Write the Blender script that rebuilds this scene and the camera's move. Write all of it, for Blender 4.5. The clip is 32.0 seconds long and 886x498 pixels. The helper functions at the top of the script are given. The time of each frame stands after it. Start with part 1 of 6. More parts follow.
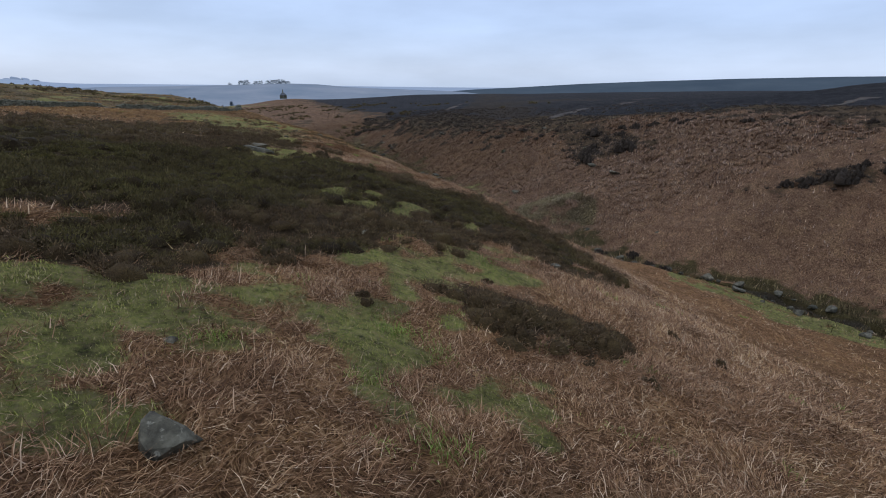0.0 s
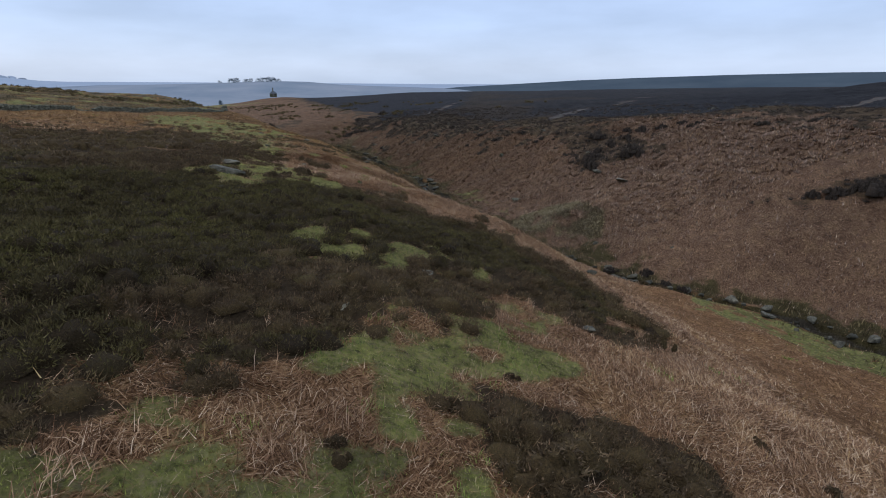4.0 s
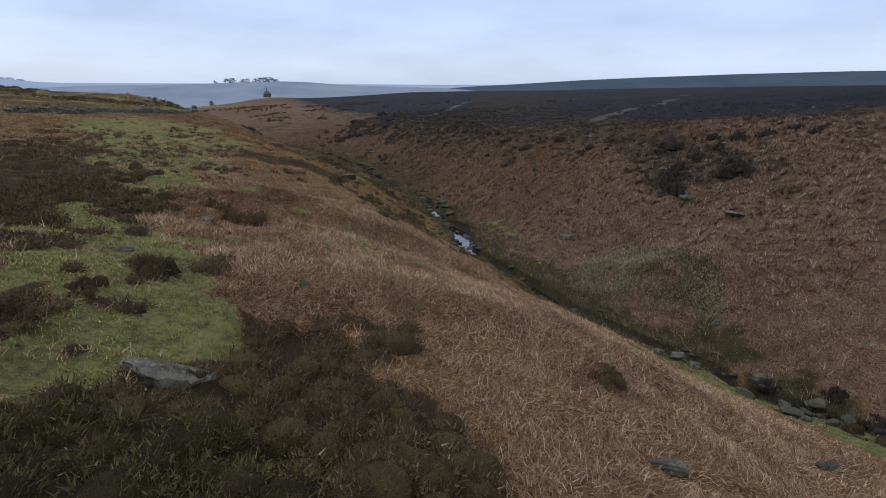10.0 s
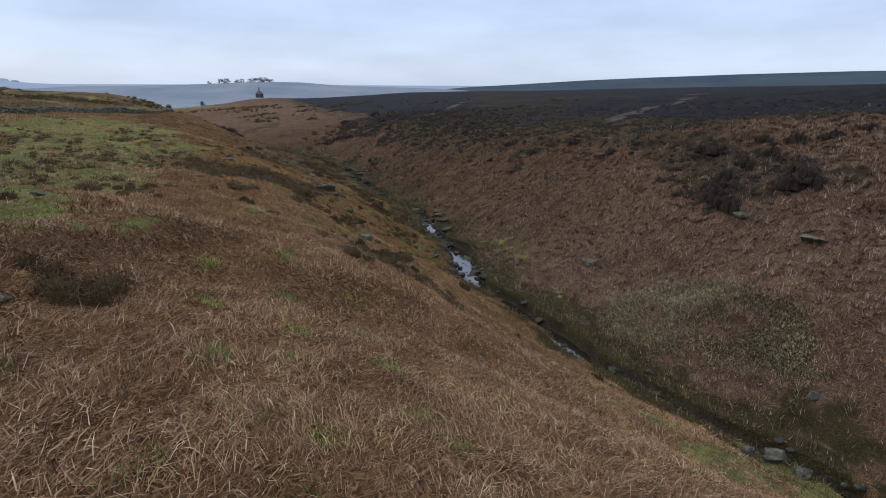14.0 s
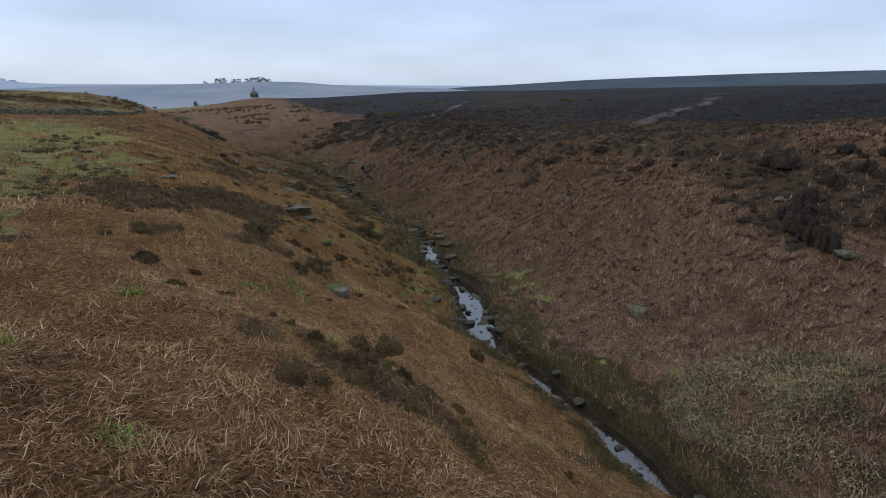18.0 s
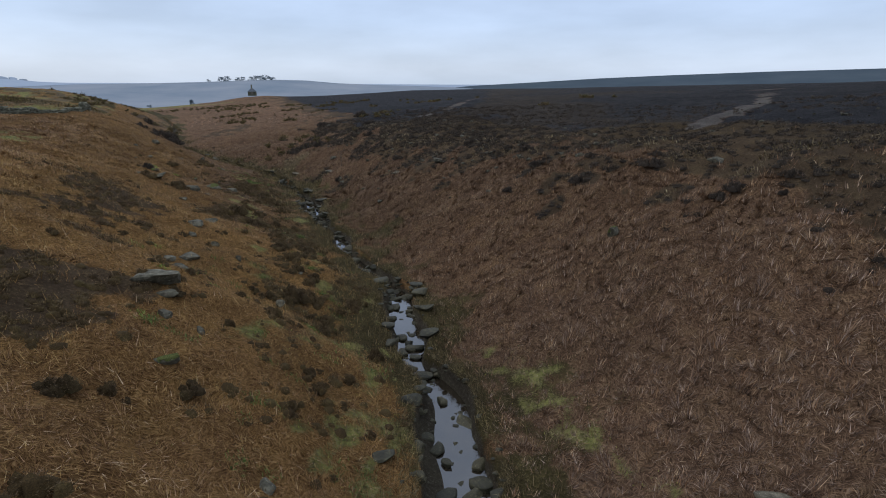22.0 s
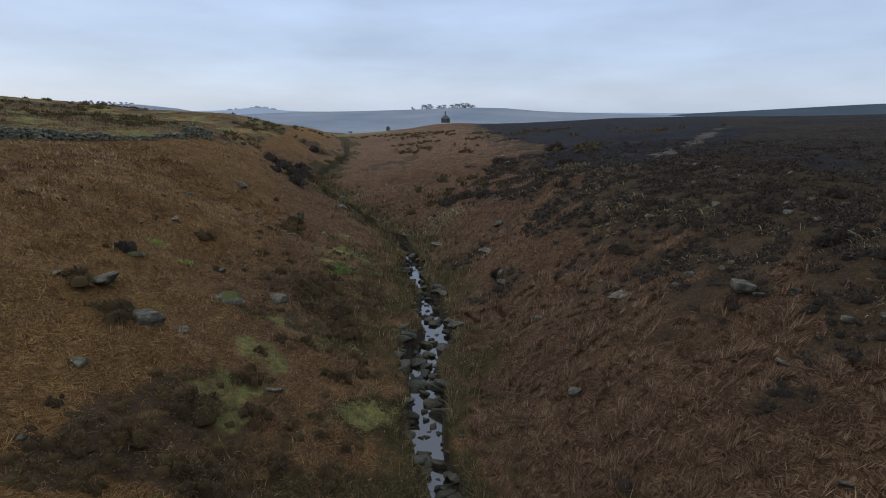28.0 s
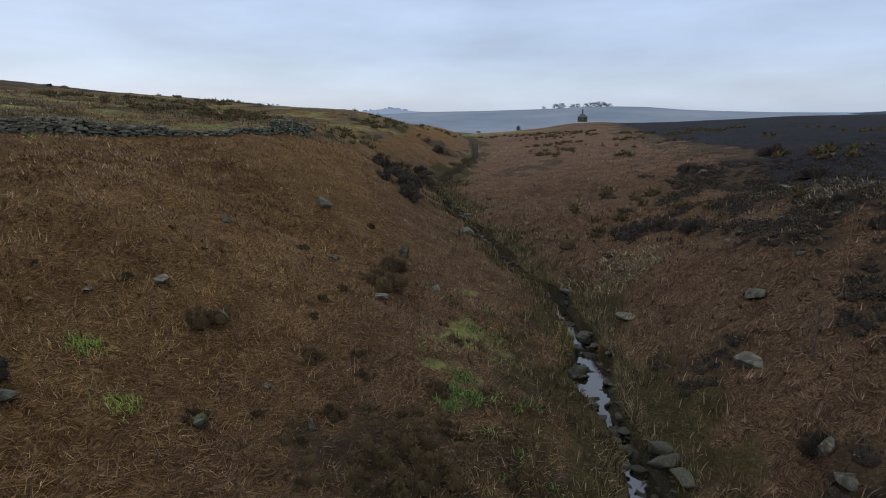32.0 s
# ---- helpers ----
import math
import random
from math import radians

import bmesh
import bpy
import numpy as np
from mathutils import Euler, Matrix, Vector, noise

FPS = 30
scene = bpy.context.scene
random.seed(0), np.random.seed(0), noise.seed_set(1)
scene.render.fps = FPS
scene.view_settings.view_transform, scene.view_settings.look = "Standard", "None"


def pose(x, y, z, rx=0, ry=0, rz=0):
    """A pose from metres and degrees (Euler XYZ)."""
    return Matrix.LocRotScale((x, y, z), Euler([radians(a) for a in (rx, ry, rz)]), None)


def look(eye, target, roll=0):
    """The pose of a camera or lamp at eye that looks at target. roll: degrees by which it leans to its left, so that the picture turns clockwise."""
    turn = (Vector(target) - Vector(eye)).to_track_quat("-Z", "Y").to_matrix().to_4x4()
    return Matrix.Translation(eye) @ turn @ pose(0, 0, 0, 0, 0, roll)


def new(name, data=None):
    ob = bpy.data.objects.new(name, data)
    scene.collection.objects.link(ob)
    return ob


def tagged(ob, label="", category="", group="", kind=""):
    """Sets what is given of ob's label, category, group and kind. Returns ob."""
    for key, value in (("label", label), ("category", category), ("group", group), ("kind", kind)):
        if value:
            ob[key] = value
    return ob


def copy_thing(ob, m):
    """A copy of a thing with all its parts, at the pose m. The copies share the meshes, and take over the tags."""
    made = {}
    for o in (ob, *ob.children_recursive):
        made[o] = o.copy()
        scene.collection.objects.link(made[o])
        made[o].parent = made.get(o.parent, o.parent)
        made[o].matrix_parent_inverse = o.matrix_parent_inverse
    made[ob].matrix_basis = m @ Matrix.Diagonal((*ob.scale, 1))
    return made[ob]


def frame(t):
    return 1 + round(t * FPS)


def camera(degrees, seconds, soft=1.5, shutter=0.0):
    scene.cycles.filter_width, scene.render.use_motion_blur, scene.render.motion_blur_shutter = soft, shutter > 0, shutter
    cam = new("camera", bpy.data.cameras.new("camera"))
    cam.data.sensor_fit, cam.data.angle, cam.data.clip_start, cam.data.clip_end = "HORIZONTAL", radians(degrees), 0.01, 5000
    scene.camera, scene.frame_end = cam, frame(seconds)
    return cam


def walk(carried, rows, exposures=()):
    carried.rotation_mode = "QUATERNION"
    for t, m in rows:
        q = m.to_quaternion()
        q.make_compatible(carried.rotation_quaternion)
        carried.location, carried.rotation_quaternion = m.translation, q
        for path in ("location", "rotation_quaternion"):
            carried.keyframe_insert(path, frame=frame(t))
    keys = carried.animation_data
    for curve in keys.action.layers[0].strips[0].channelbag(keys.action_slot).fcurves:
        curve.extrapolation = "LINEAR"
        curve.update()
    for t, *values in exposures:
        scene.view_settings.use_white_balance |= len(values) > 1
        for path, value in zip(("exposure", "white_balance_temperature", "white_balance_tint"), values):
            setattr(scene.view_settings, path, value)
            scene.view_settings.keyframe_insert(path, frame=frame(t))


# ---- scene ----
cam = camera(77.3, 32.0, soft=1.0)
METRES, EYE, TILT, LEAN, TURN = 130.0, 20.0, -17.4, 0.0, 1.1
ROWS = [
    (0.0, 0.0, 0.0, 0.0, -0.01, 1.16, -0.38),
    (0.5, -0.0004, -0.0003, 0.0014, -0.12, 1.12, -0.32),
    (1.0, -0.0003, -0.0006, 0.0035, -0.21, 1.08, -0.28),
    (1.5, -0.0004, -0.0001, 0.0053, -0.31, 1.04, -0.22),
    (2.0, -0.0008, 0.0022, 0.0074, -0.41, 0.99, -0.19),
    (2.5, -0.0018, 0.0072, 0.0097, -0.5, 0.94, -0.1),
    (4.5, -0.0032, 0.0538, 0.0215, -0.69, 0.82, 0.04),
    (5.0, -0.0039, 0.07, 0.0256, -0.57, 0.81, 0.02),
    (5.5, -0.0053, 0.0871, 0.0297, -0.47, 0.81, 0.01),
    (6.0, -0.0072, 0.1048, 0.0339, -0.41, 0.81, 0.01),
    (6.5, -0.0089, 0.1238, 0.0383, -0.37, 0.83, 0.02),
    (7.0, -0.0107, 0.1425, 0.043, -0.33, 0.81, 0.02),
    (7.5, -0.0124, 0.1614, 0.0476, -0.42, 0.85, 0.03),
    (8.0, -0.0137, 0.1792, 0.0526, -0.48, 0.88, 0.05),
    (8.5, -0.0148, 0.1931, 0.0569, -0.48, 0.96, 0.05),
    (9.0, -0.0156, 0.201, 0.0593, -0.41, 0.95, 0.03),
    (9.5, -0.0158, 0.2099, 0.0623, -0.41, 0.94, 0.02),
    (10.0, -0.0153, 0.221, 0.0654, -0.5, 0.93, 0.08),
    (10.5, -0.0144, 0.2333, 0.0684, -0.54, 0.92, 0.1),
    (11.0, -0.013, 0.2466, 0.0712, -0.6, 0.96, 0.16),
    (11.5, -0.0113, 0.2592, 0.0736, -0.79, 0.97, 0.18),
    (12.0, -0.0103, 0.2711, 0.0762, -0.79, 1.0, 0.21),
    (12.5, -0.0103, 0.2808, 0.0785, -1.03, 1.0, 0.25),
    (13.0, -0.0108, 0.2883, 0.0804, -1.29, 1.03, 0.32),
    (13.5, -0.0119, 0.2952, 0.0823, -1.11, 1.07, 0.31),
    (14.0, -0.0132, 0.3029, 0.0846, -0.69, 1.04, 0.17),
    (14.5, -0.0147, 0.3115, 0.0871, -0.52, 1.03, 0.12),
    (16.5, -0.0176, 0.3517, 0.0982, -0.55, 1.05, 0.17),
    (17.0, -0.017, 0.3627, 0.1015, -0.61, 1.04, 0.19),
    (17.5, -0.0159, 0.3741, 0.1051, -0.64, 1.03, 0.19),
    (18.0, -0.0141, 0.3859, 0.1088, -0.69, 1.03, 0.18),
    (18.5, -0.0119, 0.3986, 0.1126, -0.74, 1.05, 0.2),
    (19.0, -0.0092, 0.4125, 0.1164, -0.79, 1.04, 0.24),
    (19.5, -0.0062, 0.4279, 0.1206, -0.78, 0.99, 0.24),
    (20.0, -0.0032, 0.4454, 0.1248, -0.41, 0.97, 0.1),
    (20.5, -0.0007, 0.4631, 0.1289, 0.62, 0.95, -0.17),
    (21.0, 0.0015, 0.4827, 0.1338, 0.56, 0.96, -0.16),
    (21.5, 0.0027, 0.5029, 0.1389, 0.19, 0.97, -0.11),
    (22.0, 0.0035, 0.5237, 0.1445, 0.28, 0.96, -0.14),
    (22.5, 0.004, 0.5452, 0.1506, 0.33, 0.94, -0.17),
    (23.0, 0.0042, 0.5672, 0.157, 0.82, 0.91, -0.36),
    (23.5, 0.0041, 0.5896, 0.1633, 3.06, 0.87, -1.07),
    (24.0, 0.0037, 0.6122, 0.1698, 7.35, 0.64, -2.38),
    (24.5, 0.0029, 0.6352, 0.1764, 13.11, 0.21, -4.1),
    (25.0, 0.0009, 0.6586, 0.1828, 15.71, -0.02, -4.86),
    (25.5, -0.0024, 0.682, 0.1896, 17.34, -0.16, -5.36),
    (27.5, -0.0264, 0.7743, 0.2156, 19.24, 2.68, -5.92),
    (28.0, -0.0347, 0.7962, 0.2212, 19.25, 2.7, -5.99),
    (28.5, -0.0435, 0.8177, 0.2264, 21.49, 2.45, -6.61),
    (29.0, -0.0526, 0.8384, 0.2312, 24.04, 2.12, -7.3),
    (29.5, -0.0621, 0.8577, 0.2359, 27.54, 1.62, -8.22),
    (30.0, -0.0721, 0.8753, 0.2404, 31.27, 1.02, -9.17),
    (30.5, -0.0828, 0.8909, 0.2443, 34.72, 0.46, -10.0),
    (31.0, -0.0937, 0.9047, 0.2478, 35.63, 0.3, -10.2),
    (31.5, -0.105, 0.9175, 0.2509, 34.24, 0.61, -9.86),
    (32.0, -0.1168, 0.9293, 0.2537, 31.73, 1.11, -9.24),
]
EXPOSURES = ((0, -.04, 6050, 10), (7, 0, 6050, 10), (12, .06, 6250, 10), (20, .0, 6350, 8), (23, -.02, 6350, 8), (25, -.02, 6350, 8), (28, -.16, 6350, 8), (32, -.16, 6400, 8))
walk(cam, [(t, pose(0, 0, EYE, TILT, LEAN, TURN) @ pose(METRES * x, METRES * y, METRES * z, 90 + pitch, roll, yaw)) for t, x, y, z, yaw, pitch, roll in ROWS], EXPOSURES)

# ---- world, sun and exposure ----
world = bpy.data.worlds.new("overcast_sky")
scene.world = world
world.use_nodes = True
wn, wl = world.node_tree.nodes, world.node_tree.links
wn.clear()
w_out = wn.new("ShaderNodeOutputWorld")
w_bg = wn.new("ShaderNodeBackground")
w_sky = wn.new("ShaderNodeTexSky")
w_sky.sky_type, w_sky.sun_disc = "NISHITA", False
w_sky.sun_elevation, w_sky.sun_rotation = radians(39), radians(-75)
w_gain = wn.new("ShaderNodeVectorMath")
w_gain.operation = "SCALE"
w_gain.inputs["Scale"].default_value = 0.12
w_tex = wn.new("ShaderNodeTexCoord")
w_sep = wn.new("ShaderNodeSeparateXYZ")
w_ramp = wn.new("ShaderNodeValToRGB")
w_map = wn.new("ShaderNodeMapping")
w_map.inputs["Scale"].default_value = (1.6, 1.6, 6.5)
w_noise = wn.new("ShaderNodeTexNoise")
w_noise.inputs["Scale"].default_value = 2.2
w_noise.inputs["Detail"].default_value = 5.0
w_noise.inputs["Roughness"].default_value = 0.5
w_cl = wn.new("ShaderNodeMapRange")
w_cl.inputs["From Min"].default_value, w_cl.inputs["From Max"].default_value = 0.3, 0.7
w_cl.inputs["To Min"].default_value, w_cl.inputs["To Max"].default_value = 0.86, 1.12
w_mul = wn.new("ShaderNodeVectorMath")
w_mul.operation = "SCALE"
w_mix = wn.new("ShaderNodeMix")
w_mix.data_type = "RGBA"
w_mix.inputs["Factor"].default_value = 0.85
ramp_stops = [(0.0, (0.60, 0.70, 0.87)), (0.03, (0.66, 0.75, 0.93)), (0.1, (0.59, 0.71, 0.95)), (0.2, (0.57, 0.69, 0.95)), (0.5, (0.90, 1.04, 1.34)), (1.0, (1.30, 1.48, 1.85))]
w_ramp.color_ramp.elements.new(0.03), w_ramp.color_ramp.elements.new(0.1), w_ramp.color_ramp.elements.new(0.2), w_ramp.color_ramp.elements.new(0.5)
for el, (pos, col) in zip(w_ramp.color_ramp.elements, ramp_stops):
    el.position, el.color = pos, (*col, 1)
wl.new(w_tex.outputs["Generated"], w_sep.inputs[0])
wl.new(w_sep.outputs["Z"], w_ramp.inputs[0])
wl.new(w_tex.outputs["Generated"], w_map.inputs[0])
wl.new(w_map.outputs[0], w_noise.inputs["Vector"])
wl.new(w_noise.outputs[0], w_cl.inputs["Value"])
wl.new(w_ramp.outputs[0], w_mul.inputs[0])
wl.new(w_cl.outputs[0], w_mul.inputs["Scale"])
wl.new(w_sky.outputs[0], w_gain.inputs[0])
wl.new(w_gain.outputs[0], w_mix.inputs["A"])
wl.new(w_mul.outputs[0], w_mix.inputs["B"])
wl.new(w_mix.outputs["Result"], w_bg.inputs["Color"])
wl.new(w_bg.outputs[0], w_out.inputs[0])

sun = new("sun", bpy.data.lights.new("sun", "SUN"))
sun.data.energy, sun.data.angle, sun.data.color = 0.7, radians(30), (1.0, 0.97, 0.93)
sun.matrix_world = look((-95, 65, 80), (0, 40, 0))


# ---- materials ----
class Mat:
    """A node material with a few shorthand builders."""

    def __init__(self, name, rough=0.9, spec=0.2):
        self.m = bpy.data.materials.new(name)
        self.m.use_nodes = True
        self.n, self.l = self.m.node_tree.nodes, self.m.node_tree.links
        self.p = self.n["Principled BSDF"]
        self.p.inputs["Roughness"].default_value = rough
        self.p.inputs["Specular IOR Level"].default_value = spec

    def noise(self, scale, detail=4.0, rough=0.55, stretch=None):
        t = self.n.new("ShaderNodeTexCoord")
        v = self.n.new("ShaderNodeTexNoise")
        v.inputs["Scale"].default_value, v.inputs["Detail"].default_value, v.inputs["Roughness"].default_value = scale, detail, rough
        src = t.outputs["Object"]
        if stretch:
            mp = self.n.new("ShaderNodeMapping")
            mp.inputs["Scale"].default_value = stretch
            self.l.new(src, mp.inputs[0])
            src = mp.outputs[0]
        self.l.new(src, v.inputs["Vector"])
        return v.outputs[0]

    def fibres(self, turn, across=24.0, along=3.6):
        """Fine strands that lie in swirls, at an angle."""
        t = self.n.new("ShaderNodeTexCoord")
        warp = self.n.new("ShaderNodeTexNoise")
        warp.inputs["Scale"].default_value, warp.inputs["Detail"].default_value = 0.9, 2.0
        self.l.new(t.outputs["Object"], warp.inputs["Vector"])
        add = self.n.new("ShaderNodeVectorMath")
        add.operation = "MULTIPLY_ADD"
        add.inputs[1].default_value = (1.4, 1.4, 0.0)
        self.l.new(warp.outputs["Color"], add.inputs[0])
        self.l.new(t.outputs["Object"], add.inputs[2])
        src = add.outputs[0]
        for key, val in (("Rotation", (0, 0, radians(turn))), ("Scale", (across, along, along))):
            mp = self.n.new("ShaderNodeMapping")
            mp.inputs[key].default_value = val
            self.l.new(src, mp.inputs[0])
            src = mp.outputs[0]
        v = self.n.new("ShaderNodeTexNoise")
        v.inputs["Scale"].default_value, v.inputs["Detail"].default_value, v.inputs["Roughness"].default_value = 1.0, 3.0, 0.6
        self.l.new(src, v.inputs["Vector"])
        return v.outputs[0]

    def ramp(self, fac, stops):
        r = self.n.new("ShaderNodeValToRGB")
        while len(r.color_ramp.elements) < len(stops):
            r.color_ramp.elements.new(0.5)
        for el, (pos, col) in zip(r.color_ramp.elements, stops):
            el.position, el.color = pos, (*col, 1)
        self.l.new(fac, r.inputs[0])
        return r.outputs[0]

    def mix(self, fac, a, b, kind="MIX"):
        x = self.n.new("ShaderNodeMix")
        x.data_type, x.blend_type = "RGBA", kind
        for key, val in (("Factor", fac), ("A", a), ("B", b)):
            if isinstance(val, (int, float)):
                x.inputs[key].default_value = val
            elif isinstance(val, tuple):
                x.inputs[key].default_value = (*val, 1)
            else:
                self.l.new(val, x.inputs[key])
        return x.outputs["Result"]

    def math(self, op, a, b=0.5):
        x = self.n.new("ShaderNodeMath")
        x.operation = op
        for i, val in enumerate((a, b)):
            if isinstance(val, (int, float)):
                x.inputs[i].default_value = val
            else:
                self.l.new(val, x.inputs[i])
        return x.outputs[0]

    def color(self, out):
        self.l.new(out, self.p.inputs["Base Color"])
        return self

    def bump(self, height, strength=0.5, dist=0.05):
        b = self.n.new("ShaderNodeBump")
        b.inputs["Strength"].default_value, b.inputs["Distance"].default_value = strength, dist
        self.l.new(height, b.inputs["Height"])
        self.l.new(b.outputs[0], self.p.inputs["Normal"])
        return self

    def island(self):
        return self.n.new("ShaderNodeNewGeometry").outputs["Random Per Island"]

    def obj_random(self):
        return self.n.new("ShaderNodeObjectInfo").outputs["Random"]

    def attr(self, name):
        a = self.n.new("ShaderNodeAttribute")
        a.attribute_name = name
        s = self.n.new("ShaderNodeSeparateColor")
        self.l.new(a.outputs["Color"], s.inputs[0])
        return [s.outputs[0], s.outputs[1], s.outputs[2], a.outputs["Alpha"]]


def strand_material(name, stops, patch, rough=0.8):
    """Dry or living strands: every strand its own tone, with wide patches of a second tone."""
    m = Mat(name, rough, 0.15)
    tone = m.ramp(m.island(), stops)
    wide = m.ramp(m.noise(0.34, 6.0, 0.68), [(0.32, (0.72, 0.7, 0.68)), (0.5, (1.0, 1.0, 1.0)), (0.66, tuple(1.2 * p for p in patch))])
    return m.color(m.mix(1.0, tone, wide, "MULTIPLY")).m


MAT_BRACKEN = strand_material("dead_bracken", [(0.0, (0.05, 0.023, 0.009)), (0.35, (0.142, 0.069, 0.031)), (0.62, (0.245, 0.129, 0.06)), (0.85, (0.365, 0.218, 0.116)), (1.0, (0.54, 0.38, 0.24))], (1.06, 1.1, 1.04))
# bracken in darker, browner tones
MAT_DARK_BRACKEN = strand_material("dark_bracken", [(0.0, (0.046, 0.025, 0.013)), (0.4, (0.094, 0.053, 0.028)), (0.8, (0.152, 0.088, 0.048)), (1.0, (0.27, 0.172, 0.1))], (1.06, 1.1, 1.04))
MAT_RUST = strand_material("rusty_bracken", [(0.0, (0.066, 0.032, 0.0095)), (0.35, (0.142, 0.073, 0.0225)), (0.65, (0.225, 0.121, 0.039)), (0.92, (0.31, 0.178, 0.066)), (1.0, (0.42, 0.28, 0.13))], (1.06, 1.12, 1.02))
# bracken tones with the grey-purple of distance haze painted in
MAT_HAZED = strand_material("hazed_bracken", [(0.0, (0.04, 0.0245, 0.0165)), (0.35, (0.112, 0.069, 0.047)), (0.7, (0.203, 0.132, 0.093)), (1.0, (0.4, 0.285, 0.21))], (1.06, 1.1, 1.06))
MAT_GRASS = strand_material("moor_grass", [(0.0, (0.07, 0.073, 0.018)), (0.4, (0.2, 0.2, 0.038)), (0.66, (0.3, 0.275, 0.07)), (0.84, (0.29, 0.22, 0.09)), (1.0, (0.4, 0.31, 0.17))], (1.1, 1.15, 1.0))
MAT_SEDGE = strand_material("rushes_and_sedge", [(0.0, (0.027, 0.02, 0.0085)), (0.45, (0.078, 0.057, 0.024)), (0.8, (0.15, 0.107, 0.048)), (1.0, (0.27, 0.195, 0.1))], (1.1, 1.15, 0.95))
MAT_PALE = strand_material("pale_tussock_grass", [(0.0, (0.08, 0.057, 0.028)), (0.5, (0.17, 0.126, 0.064)), (1.0, (0.37, 0.295, 0.17))], (1.1, 1.1, 1.0))
MAT_HEATHER_TWIG = strand_material("heather_twigs", [(0.0, (0.044, 0.032, 0.0115)), (0.4, (0.074, 0.056, 0.0185)), (0.72, (0.096, 0.073, 0.024)), (0.97, (0.12, 0.085, 0.031)), (1.0, (0.17, 0.115, 0.058))], (1.0, 1.09, 0.88))
MAT_TUFT = strand_material("bright_grass", [(0.0, (0.08, 0.11, 0.018)), (0.6, (0.16, 0.205, 0.034)), (1.0, (0.27, 0.29, 0.08))], (1.1, 1.1, 1.0))
MAT_FERN = strand_material("green_fern", [(0.0, (0.035, 0.06, 0.012)), (0.6, (0.085, 0.125, 0.026)), (1.0, (0.18, 0.21, 0.06))], (1.1, 1.1, 1.0))

MAT_BROWN_TWIG = strand_material("brown_heather_twigs", [(0.0, (0.048, 0.03, 0.015)), (0.45, (0.086, 0.056, 0.027)), (0.75, (0.118, 0.079, 0.037)), (0.96, (0.16, 0.096, 0.047)), (1.0, (0.23, 0.145, 0.08))], (1.0, 1.08, 0.92))


def heather_foliage(name, gain):
    m = Mat(name, 0.95, 0.1)
    tone = m.ramp(m.noise(0.9, 4.0, 0.6), [(0.35, (0.036 * gain, 0.024 * gain, 0.012 * gain)), (0.55, (0.058 * gain, 0.041 * gain, 0.018 * gain)), (0.7, (0.062 * gain, 0.049 * gain, 0.02 * gain))])
    grain = m.ramp(m.noise(34.0, 3.0, 0.7), [(0.3, (0.45, 0.45, 0.45)), (0.7, (1.5, 1.4, 1.25))])
    per = m.ramp(m.obj_random(), [(0.0, (0.7, 0.7, 0.72)), (1.0, (1.15, 1.1, 1.05))])
    return m.color(m.mix(1.0, m.mix(1.0, tone, grain, "MULTIPLY"), per, "MULTIPLY")).bump(m.noise(30.0, 3.0, 0.7), 0.9, 0.08).m


MAT_HEATHER, MAT_BROWN_HEATHER = heather_foliage("heather_foliage", 0.9), heather_foliage("brown_heather_foliage", 1.2)
MAT_MOOR_TWIG = strand_material("moor_heather_twigs", [(0.0, (0.018, 0.013, 0.009)), (0.45, (0.044, 0.032, 0.022)), (0.8, (0.074, 0.054, 0.036)), (1.0, (0.135, 0.1, 0.07))], (1.0, 1.05, 1.0))
mt = Mat("moor_heather_foliage", 0.95, 0.1)
MAT_MOOR_HEATHER = mt.color(mt.mix(1.0, mt.ramp(mt.noise(1.1, 4.0, 0.6), [(0.35, (0.022, 0.017, 0.013)), (0.65, (0.042, 0.032, 0.023))]), mt.ramp(mt.noise(34.0, 3.0, 0.7), [(0.3, (0.45, 0.45, 0.45)), (0.7, (1.5, 1.4, 1.3))]), "MULTIPLY")).bump(mt.noise(30.0, 3.0, 0.7), 0.9, 0.08).m

mt = Mat("weathered_gritstone", 0.88, 0.25)
base = mt.ramp(mt.noise(3.2, 8.0, 0.65), [(0.32, (0.03, 0.025, 0.016)), (0.5, (0.08, 0.069, 0.046)), (0.68, (0.165, 0.145, 0.102))])
lichen = mt.ramp(mt.noise(9.0, 5.0, 0.6), [(0.6, (0, 0, 0)), (0.72, (1, 1, 1))])
base = mt.mix(lichen, base, (0.27, 0.245, 0.185))
per = mt.ramp(mt.obj_random(), [(0.0, (0.75, 0.76, 0.74)), (0.6, (1.0, 1.0, 0.97)), (1.0, (1.25, 1.2, 1.1))])
MAT_ROCK = mt.color(mt.mix(1.0, base, per, "MULTIPLY")).bump(mt.noise(14.0, 8.0, 0.7), 0.8, 0.05).m

mt = Mat("wet_stream_stone", 0.7, 0.35)
base = mt.ramp(mt.noise(4.0, 7.0, 0.6), [(0.3, (0.016, 0.0135, 0.007)), (0.55, (0.043, 0.036, 0.018)), (0.72, (0.1, 0.086, 0.048))])
per = mt.ramp(mt.obj_random(), [(0.0, (0.6, 0.62, 0.55)), (0.5, (1.0, 0.98, 0.85)), (1.0, (1.4, 1.35, 1.15))])
MAT_WETSTONE = mt.color(mt.mix(1.0, base, per, "MULTIPLY")).bump(mt.noise(16.0, 6.0, 0.7), 0.6, 0.04).m

